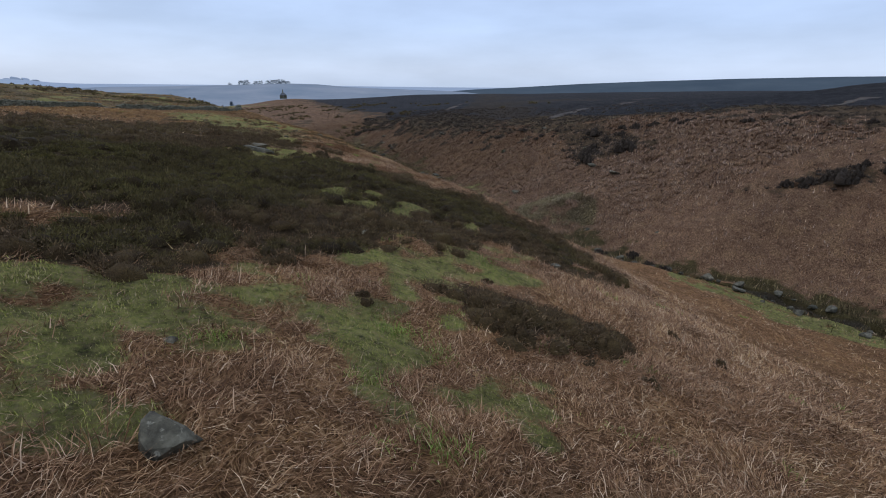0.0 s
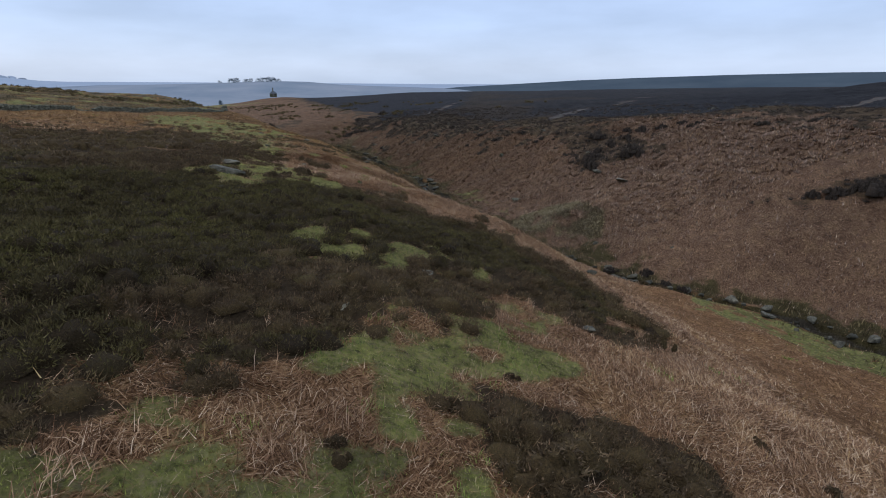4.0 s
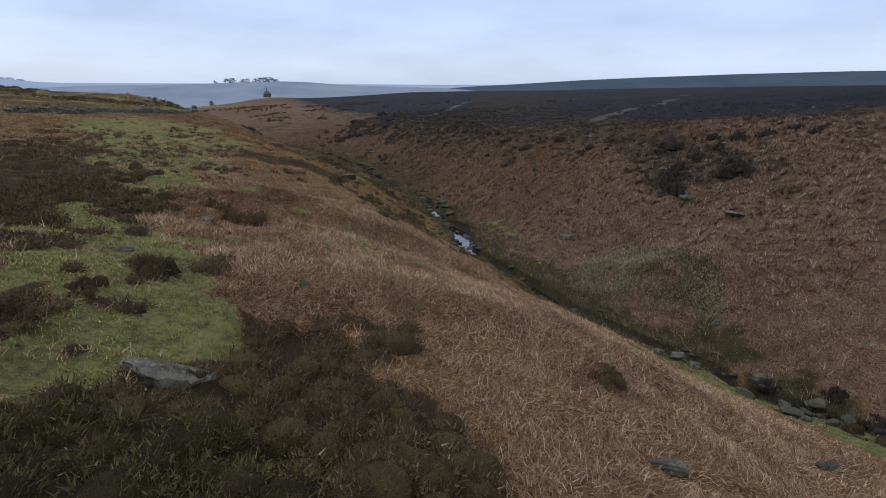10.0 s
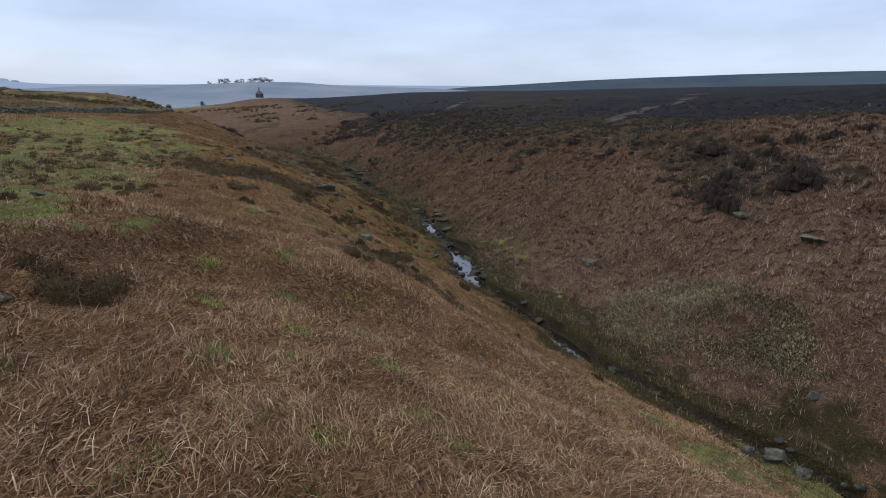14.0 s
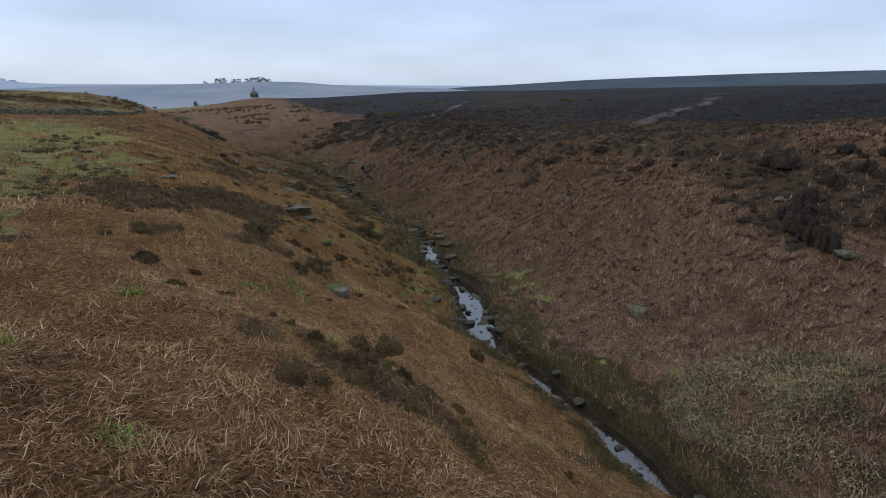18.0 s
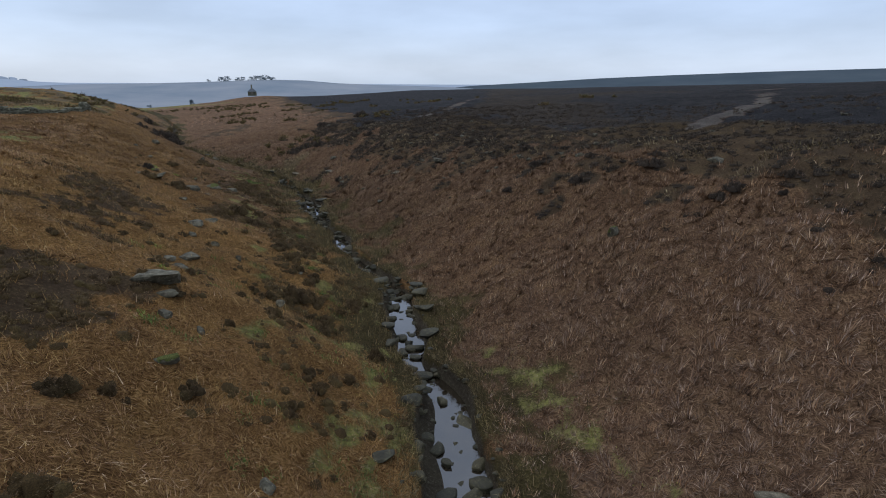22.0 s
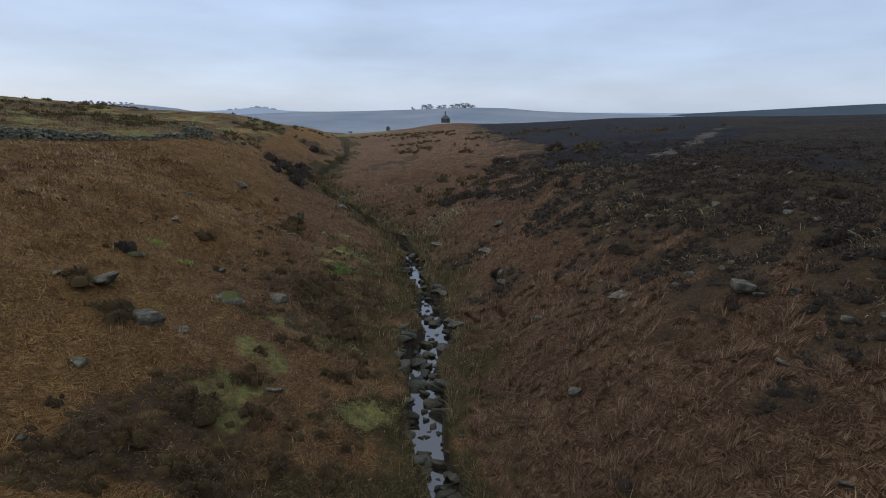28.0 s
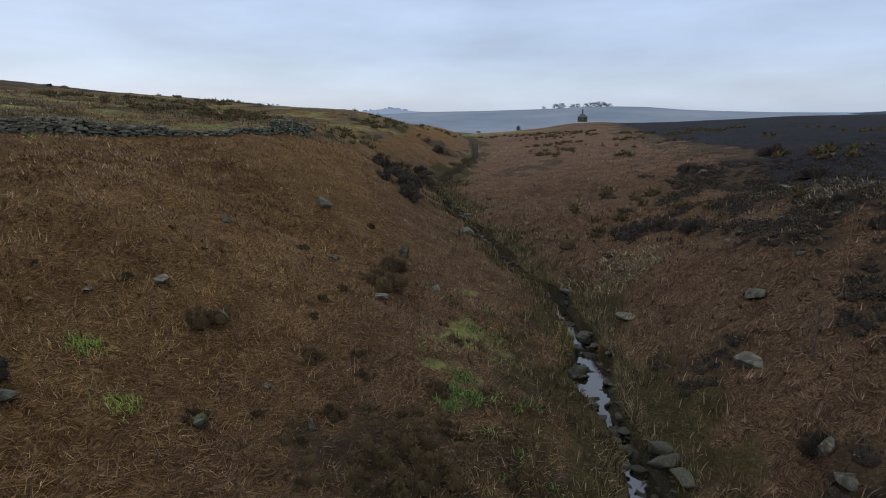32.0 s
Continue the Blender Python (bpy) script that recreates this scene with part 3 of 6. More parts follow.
def covers(x, y):
    """Weights of heather, bracken, green, sedge, burnt, pale, path and mud."""
    n1, n2, n3, n4 = fbm(x, y, 6.0, 4, 21), fbm(x, y, 2.2, 4, 22), fbm(x, y, 14.0, 3, 23), fbm(x, y, 0.8, 3, 24)
    d = x - beck_x(y)
    a = np.abs(d)
    # heather on the near shoulder
    he = step(within(x, y, HEATH) / 1.6 + 0.55 * n2 + 0.35 * n4 + 0.2 * n1 + 0.1, 0.5)
    he = he * (1 - 0.6 * np.clip((y - 42) / 5, 0, 1) * step(0.7 * n2 + 0.5 * n4 - 0.05, 0.5))
    scrub = np.clip((17.5 - y) / 3, 0, 1) * np.clip((-2 - x) / 2, 0, 1)
    he = he * (1 - scrub * step(0.8 * n2 + 0.5 * n1 - 0.05, 0.5) * 0.8)
    he = np.maximum(he, step(np.minimum(within(x, y, SWARD_LOW), 0.6) + 1.0 * n2 + 0.7 * n4 - 0.75, 0.5) * 0.8 * np.clip((y - 12) / 3, 0, 1))
    he = np.maximum(he, step(within(x, y, HEATH_ISLE) / 0.9 + 0.5 * n2 + 0.25, 0.4) * 0.95)
    he = np.maximum(he, step(within(x, y, HEATH_BAND) / 1.5 + 0.7 * n2 + 0.3 * n4 + 0.25, 0.6) * 0.85)
    he = np.maximum(he, step(0.5 - near_line(x, y, -15.6, 74.7, -11.9, 79.4) / 1.2 + 0.8 * n2, 0.5) * 0.75)
    he = np.maximum(he, step(blob(x, y, -23.2, 104.8, 3.2, 9.5, 37) + 0.9 * n2 + 0.5 * n4 - 0.1, 0.7) * 0.75)
    he = np.maximum(he, step(blob(x, y, -12.3, 54.3, 2.0, 1.1, 0) + 0.7 * n2 + 0.4 * n4, 0.5) * 0.7)
    he = np.maximum(he, step(blob(x, y, -4.9, 41.9, 2.3, 2.9, 20) + 0.7 * n2 + 0.5 * n4 - 0.05, 0.6) * 0.8)
    he = np.maximum(he, step(blob(x, y, 5.6, 24.4, 1.7, 1.5, 0) + 0.6 * n2 + 0.3 * n4, 0.5) * 0.85)
    he = np.maximum(he, step(blob(x, y, -57, 212, 5, 14, 15) + 0.8 * n2 + 0.6 * n1 - 0.2, 0.6) * 0.8)
    he = np.maximum(he, step(blob(x, y, -88, 229, 5, 10, 40) + 0.8 * n2 - 0.1, 0.6) * 0.8)
    he = np.maximum(he, step(within(x, y, SCRUB) / 2.5 + 0.9 * n2 + 0.4 * n4 + 0.05, 0.6) * 0.8)
    he = np.maximum(he, step(blob(x, y, -25.2, 133.5, 2.6, 4.2, 10) + 0.9 * n2 + 0.4 * n4 - 0.05, 0.6) * 0.75)
    he = np.maximum(he, step(blob(x, y, -20.8, 119, 2.2, 4.5, 10) + 0.8 * n2 - 0.1, 0.5) * 0.7)
    he = np.maximum(he, step(blob(x, y, -9.6, 99.5, 2.0, 6.5, 8) + 0.8 * n2 - 0.15, 0.6) * 0.5)
    he = np.maximum(he, step(blob(x, y, 41, 59, 6, 1.6, -20) + 0.8 * n2 + 0.3 * n4 - 0.1, 0.5) * 0.6)
    he = np.maximum(he, step(blob(x, y, -5.5, 66.3, 3.4, 2.0, 0) + 0.7 * n2 - 0.1, 0.4) * 0.6)
    he = np.maximum(he, step(blob(x, y, -17.5, 53, 2.3, 6.5, 25) + 0.6 * n2, 0.4))
    he = np.maximum(he, step(blob(x, y, -10.2, 45.9, 1.4, 0.9, 0) + 0.5 * n2, 0.4))
    # green swards
    gr = step(np.minimum(within(x, y, SWARD_LOW) / 2.2, 0.5) + 0.8 * n2 + 0.55 * n4 - 0.08 - 0.42 * np.clip((y - 13) / 4, 0, 1), 0.8) * 0.95
    gr = np.maximum(gr, step(within(x, y, SWARD_UP) / 1.4 + 0.5 * n2 + 0.3 * n4 + 0.25, 0.5) * 0.95)
    gr = np.maximum(gr, step(within(x, y, CLEARING) / 1.0 + 0.7 * n2 + 0.8 * n4 + 0.4, 0.9))
    gr = np.maximum(gr, step(0.4 - near_line(x, y, -2.6, 25, 2.3, 23.2) / 1.0 + 0.7 * n2, 0.5) * 0.8)
    gr = np.maximum(gr, step(0.55 - near_line(x, y, 0.8, 25.8, 3.6, 22) / 0.8 + 0.6 * n2 + 0.7 * n4, 0.9) * 0.6)
    gr = np.maximum(gr, step(0.5 - near_line(x, y, -27.3, 139.5, -33, 150.5) / 1.1 + 0.7 * n2 + 0.4 * n4, 0.8) * 0.75)
    gr = np.maximum(gr, step(0.5 - near_line(x, y, -6.6, 97, -11.2, 109) / 1.0 + 0.8 * n2 + 0.5 * n4, 0.8) * 0.7)
    gr = np.maximum(gr, step(within(x, y, SWARD_FAR) / 3 + 0.35 * n1 + 0.8 * n2 + 0.1, 0.6) * 0.9)
    gr = np.maximum(gr, step(blob(x, y, -45.5, 117, 4.5, 8, 10) + 0.6 * n2, 0.5) * 0.8)
    gr = np.maximum(gr, step(blob(x, y, -21.3, 125, 2.2, 7, 12) + 0.9 * n2 - 0.35, 0.9) * 0.45)
    gr = np.maximum(gr, step(blob(x, y, -29.3, 143, 1.9, 7, 15) + 0.9 * n2 - 0.35, 0.9) * 0.45)
    gr = np.maximum(gr, step(0.5 - near_line(x, y, 1.0, 99.5, 5.5, 89) / 1.4 + 0.8 * n2 + 0.6 * n4, 1.0) * 0.42)
    gr = np.maximum(gr, step(0.5 - near_line(x, y, 5.5, 89, 9, 80) / 1.4 + 0.8 * n2 + 0.6 * n4, 1.0) * 0.42)
    gr = np.maximum(gr, np.interp(y, [84, 88, 98, 106], [0, 1, 1, 0]) * step(0.5 - np.abs(d + 2.9) / 2.6 + 0.8 * n2 + 0.7 * n4, 1.1) * 0.6)
    foot = np.interp(y, [82, 92, 132, 142], [0, 1, 1, 0]) * step(np.minimum((-d - 2.2) / 2, (9 + d) / 3) + 0.8 * n2, 0.8) * (d < 0)
    he = np.maximum(he, foot * step(-n1 + 0.6 * n4 - 0.15, 0.7) * 0.42)
    gr = np.maximum(gr, foot * step(n1 + 0.7 * n2 - 0.2, 0.8) * 0.6)
    he = np.maximum(he, step(blob(x, y, -30, 74, 14, 26, 25) - 0.6 * n1 + 1.0 * n2 + 0.3 * n4 - 0.4, 0.6) * 0.8 * step((-17 - x) / 3 + 0.5 * n2, 0.5))
    wet_foot = np.interp(y, [90, 99, 138, 150], [0, 1, 1, 0]) * step(np.minimum((-d - 1.0) / 2, (7.0 + d) / 3) + 0.8 * n2 + 0.4 * n4, 1.0) * (d < 0)
    strip = np.interp(y, [20, 40, 58, 66], [1, 1, 0.9, 0])
    gr = np.maximum(gr, step(np.minimum((-d - 1.6) / 2, (9 - (-d)) / 4) + 0.5 * n2, 0.4) * strip * (d < 0))
    gr = np.clip(gr * (0.92 + 0.8 * n4 + 0.2 * n2), 0, 1)
    # bank of sedge and rushes along the beck
    inner_mound = within(x, y, MOUND)
    reach = np.where(d < 0, 2.2, 3.2) + 1.8 * n1 + np.where(d < 0, np.interp(y, [56, 66, 76, 84, 90, 100, 118, 132, 155], [0, 1.4, 0.6, 0.2, 0.4, 3.4, 2.6, 0.4, 0.4]), np.interp(y, [46, 54, 64, 74, 84, 92, 99], [0.4, 0.9, 1.0, 2.0, 3.2, 1.8, 0.2]))
    se = step((reach - a) / 3.2 + 0.75 * n2 + 0.5 * n4, 1.3) * 0.92
    se = np.maximum(se, step(inner_mound / 2 + 0.3 + 0.9 * n2 + 0.6 * n4, 1.2) * 0.4) * (1 - 0.75 * step(inner_mound / 2, 0.8))
    se = np.maximum(se, wet_foot * 0.8 * step(0.8 * fbm(x, y, 4.0, 3, 27) + 0.6 * n2 + 0.05, 0.7))
    # dark moor beyond the brow
    brow = brow_x(y)
    bu = step((x - brow) / 4 + 0.8 * n1 + 0.5 * n2, 0.4) * (d > 0)
    brown = step(0.3 + n3 + 0.02 * (y - 130) - 0.05 * np.abs(x - brow - 22), 0.5)
    inner = step((x - brow - 9) / 6 + 0.5 * n1, 0.5) * step((x - np.interp(y, [130, 158, 206, 290], [-6, -5, 4.6, 9])) / 4 + 0.4 * n1, 0.5) * step((1.25 * (y - 124) - 1.1 * (x - 21)) / 5, 0.5)
    he = np.maximum(he, bu * np.clip(0.32 * inner + 0.14 * brown + 0.9 * step((13 - x + brow) / 8 + 0.5 * n1, 0.6) * (y < 160), 0, 1))
    he = np.maximum(he, step((x - brow + 7) / 9 + 1.1 * n2 - 0.35, 0.3) * (d > 0) * (x < brow + 3))
    # paths worn through the moor, pale tussocks
    pt = step(0.55 - near_line(x, y, 20.5, 122.6, 31, 131) / 1.5 + 0.5 * n2, 0.5) * 0.9
    pt = np.maximum(pt, step(0.55 - near_line(x, y, 31, 131, 62, 190) / 1.8 + 0.5 * n2, 0.5) * 0.8)
    pt = np.maximum(pt, step(0.55 - near_line(x, y, -7, 163, 4.6, 226) / 1.8 + 0.5 * n2, 0.5) * 0.8)
    pt = np.maximum(pt, step(0.55 - near_line(x, y, 52, 87, 70, 98) / 1.8 + 0.5 * n2, 0.5) * 0.8)
    rim = np.clip((1.25 - np.abs(inner_mound - 0.5)) / 0.9, 0, 1) * np.clip((y - 71 - 0.35 * (x - 12)) / 3, 0.25, 1)
    pa = step(inner_mound / 1.2 + 0.4 * n2, 0.6) * np.clip(0.62 + 0.5 * n2 + 0.6 * n4 + 0.6 * rim, 0, 1)
    pa = np.maximum(pa, step(blob(x, y, -26.5, 160, 2.6, 2.4, 0) + 0.8 * n2 - 0.15, 0.6) * 0.6)
    pa = np.maximum(pa, step((x - brow + 5) / 10 + n2 - 0.75, 0.2) * (d > 0) * (x < brow + 4) * 0.25)
    mu = step((beck_half(y) + np.interp(y, [140, 165], [0.22, 0.05]) - a) / 0.6 + 0.25 * n2, 0.5) * (y < 300)
    # rough pasture behind the wall, heather on its skyline
    behind = np.interp(y, [60, 92, 115, 140, 153, 163, 172, 182, 204, 222, 235, 246, 292, 340], [-76, -74, -66, -62.5, -60.5, -60, -63, -70, -83, -92, -99, -111, -152, -200])
    field = step((behind - x) / 6 + 0.2 * n1, 0.4) * step((y - 62) / 9 + 0.8 * n1 + 0.3 * n2, 0.5)
    moor = step((behind - 84 - x) / 20 + 0.5 * n1, 0.4)
    gr = np.maximum(gr * (1 - field), field * (1 - moor) * np.clip(0.3 + 0.6 * n1 + 0.6 * n2, 0, 0.75))
    se = np.maximum(se, field * (1 - moor) * np.clip(0.3 - 0.6 * n1 - 0.6 * n2 + 0.4 * n4, 0, 0.9))
    pa = np.maximum(pa, field * (1 - moor) * np.clip(0.35 + 0.7 * n2 - 0.3 * n1, 0, 0.85))
    he = np.maximum(he * (1 - field), moor * field)
    gr = np.maximum(gr, step(blob(x, y, -190, 380, 60, 60) + 0.4 * n3, 0.4) * 0.55)
    he = he * (1 - np.where(y > 56, 0.6, 0.95) * step(gr - 0.5, 0.3) * (a > 8) * (x > -62)) * (1 - mu)
    br = np.clip(1 - np.maximum.reduce([he, gr, se, bu, pa, pt, mu]), 0, 1)
    return he, br, gr, se, bu * (1 - pt), pa, pt, mu


# ---- ground: one sheet to the horizon ----
def spread(steps):
    """Rising coordinates from (end, spacing) pairs, starting at 0."""
    v = [0.0]
    for end, gap in steps:
        while v[-1] < end:
            v.append(v[-1] + gap)
    return np.array(v)


def outward(start, end, growth, gap):
    v = []
    while start < end:
        gap *= growth
        start += gap
        v.append(start)
    return np.array(v)


right_u = spread([(3.6, 0.18), (30, 0.46), (70, 0.8)])
right_u = np.r_[right_u, outward(right_u[-1], 3200, 1.14, 0.6)]
left_u = spread([(3.6, 0.18), (50, 0.46), (75, 0.8)])
left_u = np.r_[left_u, outward(left_u[-1], 3200, 1.14, 0.6)]
grid_u = np.r_[-left_u[:0:-1], right_u]
grid_y = np.r_[-outward(2, 400, 1.3, 0.6)[::-1], np.arange(-2, 170, 0.48), outward(170, 3600, 1.06, 0.45)]
gu, gy = np.meshgrid(grid_u, grid_y)
gx = gu + beck_x(gy)
gz = ground_z(gx, gy)
ny, nx = gx.shape
idx = np.arange(nx * ny).reshape(ny, nx)
quads = np.stack([idx[:-1, :-1], idx[:-1, 1:], idx[1:, 1:], idx[1:, :-1]], -1).reshape(-1, 4)
ground_mesh = mesh_of("ground", np.stack([gx, gy, gz], -1).reshape(-1, 3), quads, MAT_GROUND, True)
cov = [np.asarray(c, np.float32).ravel() * np.ones(nx * ny, np.float32) for c in covers(gx.ravel(), gy.ravel())]
# weight of the darker bracken: grows up the valley, and towards the beck
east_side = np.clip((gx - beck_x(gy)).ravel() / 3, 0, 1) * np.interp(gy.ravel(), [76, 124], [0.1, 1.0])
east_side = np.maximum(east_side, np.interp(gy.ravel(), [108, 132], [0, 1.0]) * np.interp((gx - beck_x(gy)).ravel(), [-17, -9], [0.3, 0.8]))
pink_side = hazed_bank(gx, gy).ravel()
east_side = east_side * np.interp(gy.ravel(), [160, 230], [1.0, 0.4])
rust_side = np.clip(1 - (gx - beck_x(gy)).ravel() / 3, 0, 1) * np.interp(gy.ravel(), [52, 98], [0.1, 1.0])
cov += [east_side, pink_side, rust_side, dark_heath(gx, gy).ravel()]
for key, group in (("cover_a", cov[:4]), ("cover_b", cov[4:8]), ("cover_c", cov[8:])):
    layer = ground_mesh.attributes.new(key, "FLOAT_COLOR", "POINT")
    layer.data.foreach_set("color", np.stack(group, -1).ravel())
tagged(new("ground", ground_mesh), "moorland valley with bracken, heather and grassy patches", "ground", kind="structure")

# ---- the water of the beck ----
wy = np.arange(20.0, 215.0, 0.25)
wx = beck_x(wy)
slope = np.gradient(wx, wy)
half = (beck_half(wy) + 0.28) * np.sqrt(1 + slope**2)
wz = beck_z(wy) - 0.2
wv = np.stack([np.stack([wx - half, wy, wz], -1), np.stack([wx + half, wy, wz], -1)], 1).reshape(-1, 3)
k = np.arange(len(wy) - 1) * 2
tagged(new("water", mesh_of("water", wv, np.stack([k, k + 1, k + 3, k + 2], -1), MAT_WATER, True)), "shallow beck reflecting the grey sky", "stream", kind="structure")


# ---- distant hills ----
def hill(name, material, azimuths, elevations, near, far, label, eye=(-8, 60, 17)):
    """A hill far off, whose brow rises to the given elevations (degrees) along the given bearings."""
    az = np.linspace(azimuths[0], azimuths[-1], 160)
    el = np.interp(az, azimuths, elevations)
    verts = []
    for i, t in enumerate(np.linspace(0, 1, 7)):
        r = near + (far - near) * t
        top = eye[2] + np.tan(np.radians(el)) * far
        z = -6 + (top + 6) * (1 - (1 - t) ** 1.6) + (0.0012 * far * fbm(az, az * 0 + i, 3.0, 3, 60 + i) if 0 < i < 6 else 0)
        verts.append(np.stack([eye[0] + r * np.sin(np.radians(az)), eye[1] + r * np.cos(np.radians(az)), z], -1))
    back = verts[-1] + np.array([0, 60, -90.0])
    verts.append(back)
    v = np.concatenate(verts)
    ii = np.arange(8 * 160).reshape(8, 160)
    q = np.stack([ii[:-1, :-1], ii[:-1, 1:], ii[1:, 1:], ii[1:, :-1]], -1).reshape(-1, 4)
    return tagged(new(name, mesh_of(name, v, q, material, True)), label, "hill", kind="structure")


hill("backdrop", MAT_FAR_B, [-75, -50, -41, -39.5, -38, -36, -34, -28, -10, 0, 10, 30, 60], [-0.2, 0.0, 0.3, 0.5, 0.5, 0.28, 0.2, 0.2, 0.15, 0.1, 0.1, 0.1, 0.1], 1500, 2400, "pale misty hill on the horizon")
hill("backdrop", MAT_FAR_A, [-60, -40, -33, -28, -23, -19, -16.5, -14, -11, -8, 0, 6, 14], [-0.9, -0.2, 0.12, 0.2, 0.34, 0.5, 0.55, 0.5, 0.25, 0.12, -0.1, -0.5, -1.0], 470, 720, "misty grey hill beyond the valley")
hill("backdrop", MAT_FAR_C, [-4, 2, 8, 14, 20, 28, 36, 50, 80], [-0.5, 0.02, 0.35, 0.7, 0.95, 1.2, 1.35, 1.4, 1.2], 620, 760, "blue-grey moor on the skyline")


# ---- growth: strands, clumps and twigs, each kind one joined sheet ----
def flight(y):
    """The line along the valley from which it is seen."""
    return np.interp(y, [0, 60, 90, 125, 150], [0, -2, -3, -17, -30])


def remote(x, y):
    """How far ground lies from that line, in metres."""
    return np.hypot(x - flight(y), np.interp(y, [0, 50, 70, 90, 125, 220], [5.5, 6, 10, 13, 12, 70]))


def scatter(count, density, y0=-2.0, y1=200.0, u0=-75.0, u1=60.0):
    """Places strewn over the valley: density is a function from 0 to 1 of x and y."""
    y = RNG.uniform(y0, y1, count)
    x = RNG.uniform(u0, u1, count) + beck_x(y)
    keep = RNG.random(count) < density(x, y)
    return x[keep], y[keep]


def downhill(x, y):
    e = 0.6
    return np.arctan2(land(x, y - e) - land(x, y + e), land(x - e, y) - land(x + e, y))


def incline(x, y, azim):
    """How steeply the ground rises in a direction."""
    e = 0.4
    f = lambda u, v: land(u, v) + rough(u, v)
    return np.clip((f(x + e * np.cos(azim), y + e * np.sin(azim)) - f(x - e * np.cos(azim), y - e * np.sin(azim))) / (2 * e), -1, 1)


def strands(x, y, length, width, lean, azim, lift=0.0):
    """Bent strips that stand on the ground: verts and triangles."""
    z = ground_z(x, y) - 0.02 + lift
    h = np.stack([np.cos(azim), np.sin(azim), incline(x, y, azim)], -1)
    side = np.stack([-np.sin(azim), np.cos(azim), np.zeros_like(azim)], -1) * (width * 0.5)[:, None]
    up = np.array([0, 0, 1.0])
    base = np.stack([x, y, z], -1)
    mid = base + (length * 0.5)[:, None] * (np.cos(lean * 0.6)[:, None] * up + np.sin(lean * 0.6)[:, None] * h)
    tip = mid + (length * 0.5)[:, None] * (np.cos(lean * 1.25)[:, None] * up + np.sin(lean * 1.25)[:, None] * h)
    v = np.stack([base - side, base + side, mid - side, mid + side, tip], 1).reshape(-1, 3)
    k = (np.arange(len(x)) * 5)[:, None]
    f = np.concatenate([k + [0, 1, 3], k + [0, 3, 2], k + [2, 3, 4]], 1).reshape(-1, 3)
    return v, f


def sow(name, material, x, y, length, width, lean, azim, label, category):
    v, f = strands(x, y, length, width, lean, azim)
    return tagged(new(name, mesh_of(name, v, f, material)), label, category, kind="stuff")


def ragged(n, low, high):
    return RNG.uniform(low, high, n)


def spikes(x, y, length, width, lean, azim):
    """Single leaning blades for ground farther off: verts and triangles."""
    z = ground_z(x, y) - 0.01
    h = np.stack([np.cos(azim), np.sin(azim), incline(x, y, azim)], -1)
    side = np.stack([-np.sin(azim), np.cos(azim), np.zeros_like(azim)], -1) * (width * 0.5)[:, None]
    base = np.stack([x, y, z], -1)
    tip = base + length[:, None] * (np.cos(lean)[:, None] * np.array([0, 0, 1.0]) + np.sin(lean)[:, None] * h)
    return np.stack([base - side, base + side, tip], 1).reshape(-1, 3), np.arange(len(x) * 3).reshape(-1, 3)


def bracken_density(x, y):
    s = np.abs(x - flight(y))
    near = np.where(y < 62, 0.25 * np.exp(-((s / 16) ** 2)), 0.5 * np.exp(-s / 26))
    return (near + 0.12) * np.clip((200 - y) / 60, 0.12, 1) * np.clip((75 - s) / 20, 0.35, 1)


bx, by = scatter(4300000, bracken_density, -2, 270)
by2 = RNG.uniform(-1, 66, 820000)
bx2 = RNG.uniform(-17, 17, len(by2)) + flight(by2)
close = RNG.random(len(by2)) < np.clip((17 - np.abs(bx2 - flight(by2))) / 5, 0, 1) * np.clip((68 - by2) / 12, 0, 1)
by3 = RNG.uniform(66, 142, 330000)
bx3 = beck_x(by3) + 2 + 42 * RNG.random(len(by3)) ** 1.3
by4 = RNG.uniform(60, 150, 300000)
bx4 = beck_x(by4) - 3 - 30 * RNG.random(len(by4)) ** 1.2
bx, by = np.r_[bx, bx2[close], bx3, bx4], np.r_[by, by2[close], by3, by4]
he, br, gr, se, bu, pa, pt, mu = covers(bx, by)
clump = fbm(bx, by, 1.1, 2, 70)
keep = RNG.random(len(bx)) < np.clip(br * (0.85 + 0.3 * clump) + 0.004 * he + 0.016 * gr + 0.14 * se, 0, 1) * (1 - mu)
bx, by, clump = bx[keep], by[keep], clump[keep]
n = len(bx)
swirl = downhill(bx, by) + 1.5 * fbm(bx, by, 1.5, 3, 71) + RNG.normal(0, 1.05, n)
# across the beck and on the upper slope it stands in tussocks that arch outwards
cell = 0.85
ux, uy = bx * 0.83 + by * 0.56 + 0.8 * fbm(bx, by, 2.1, 2, 78), by * 0.83 - bx * 0.56 + 0.8 * fbm(bx, by, 2.1, 2, 79)
ix, iy = np.floor(ux / cell), np.floor(uy / cell)
px_ = ux - cell * (ix + 0.05 + 0.9 * lattice(ix, iy, 3))
py_ = uy - cell * (iy + 0.05 + 0.9 * lattice(ix, iy, 4))
ox, oy = px_ * 0.83 - py_ * 0.56, py_ * 0.83 + px_ * 0.56
tufted = (RNG.random(n) < np.where(bx > beck_x(by), 0.85, np.interp(by, [60, 90], [0.0, 0.22]))) & (by < 175)
out = np.hypot(ox, oy) / cell
bx, by = np.where(tufted, bx - 0.45 * ox, bx), np.where(tufted, by - 0.45 * oy, by)
swirl = np.where(tufted, np.arctan2(oy, ox) + RNG.normal(0, 0.5, n), swirl)
far_off = remote(bx, by)
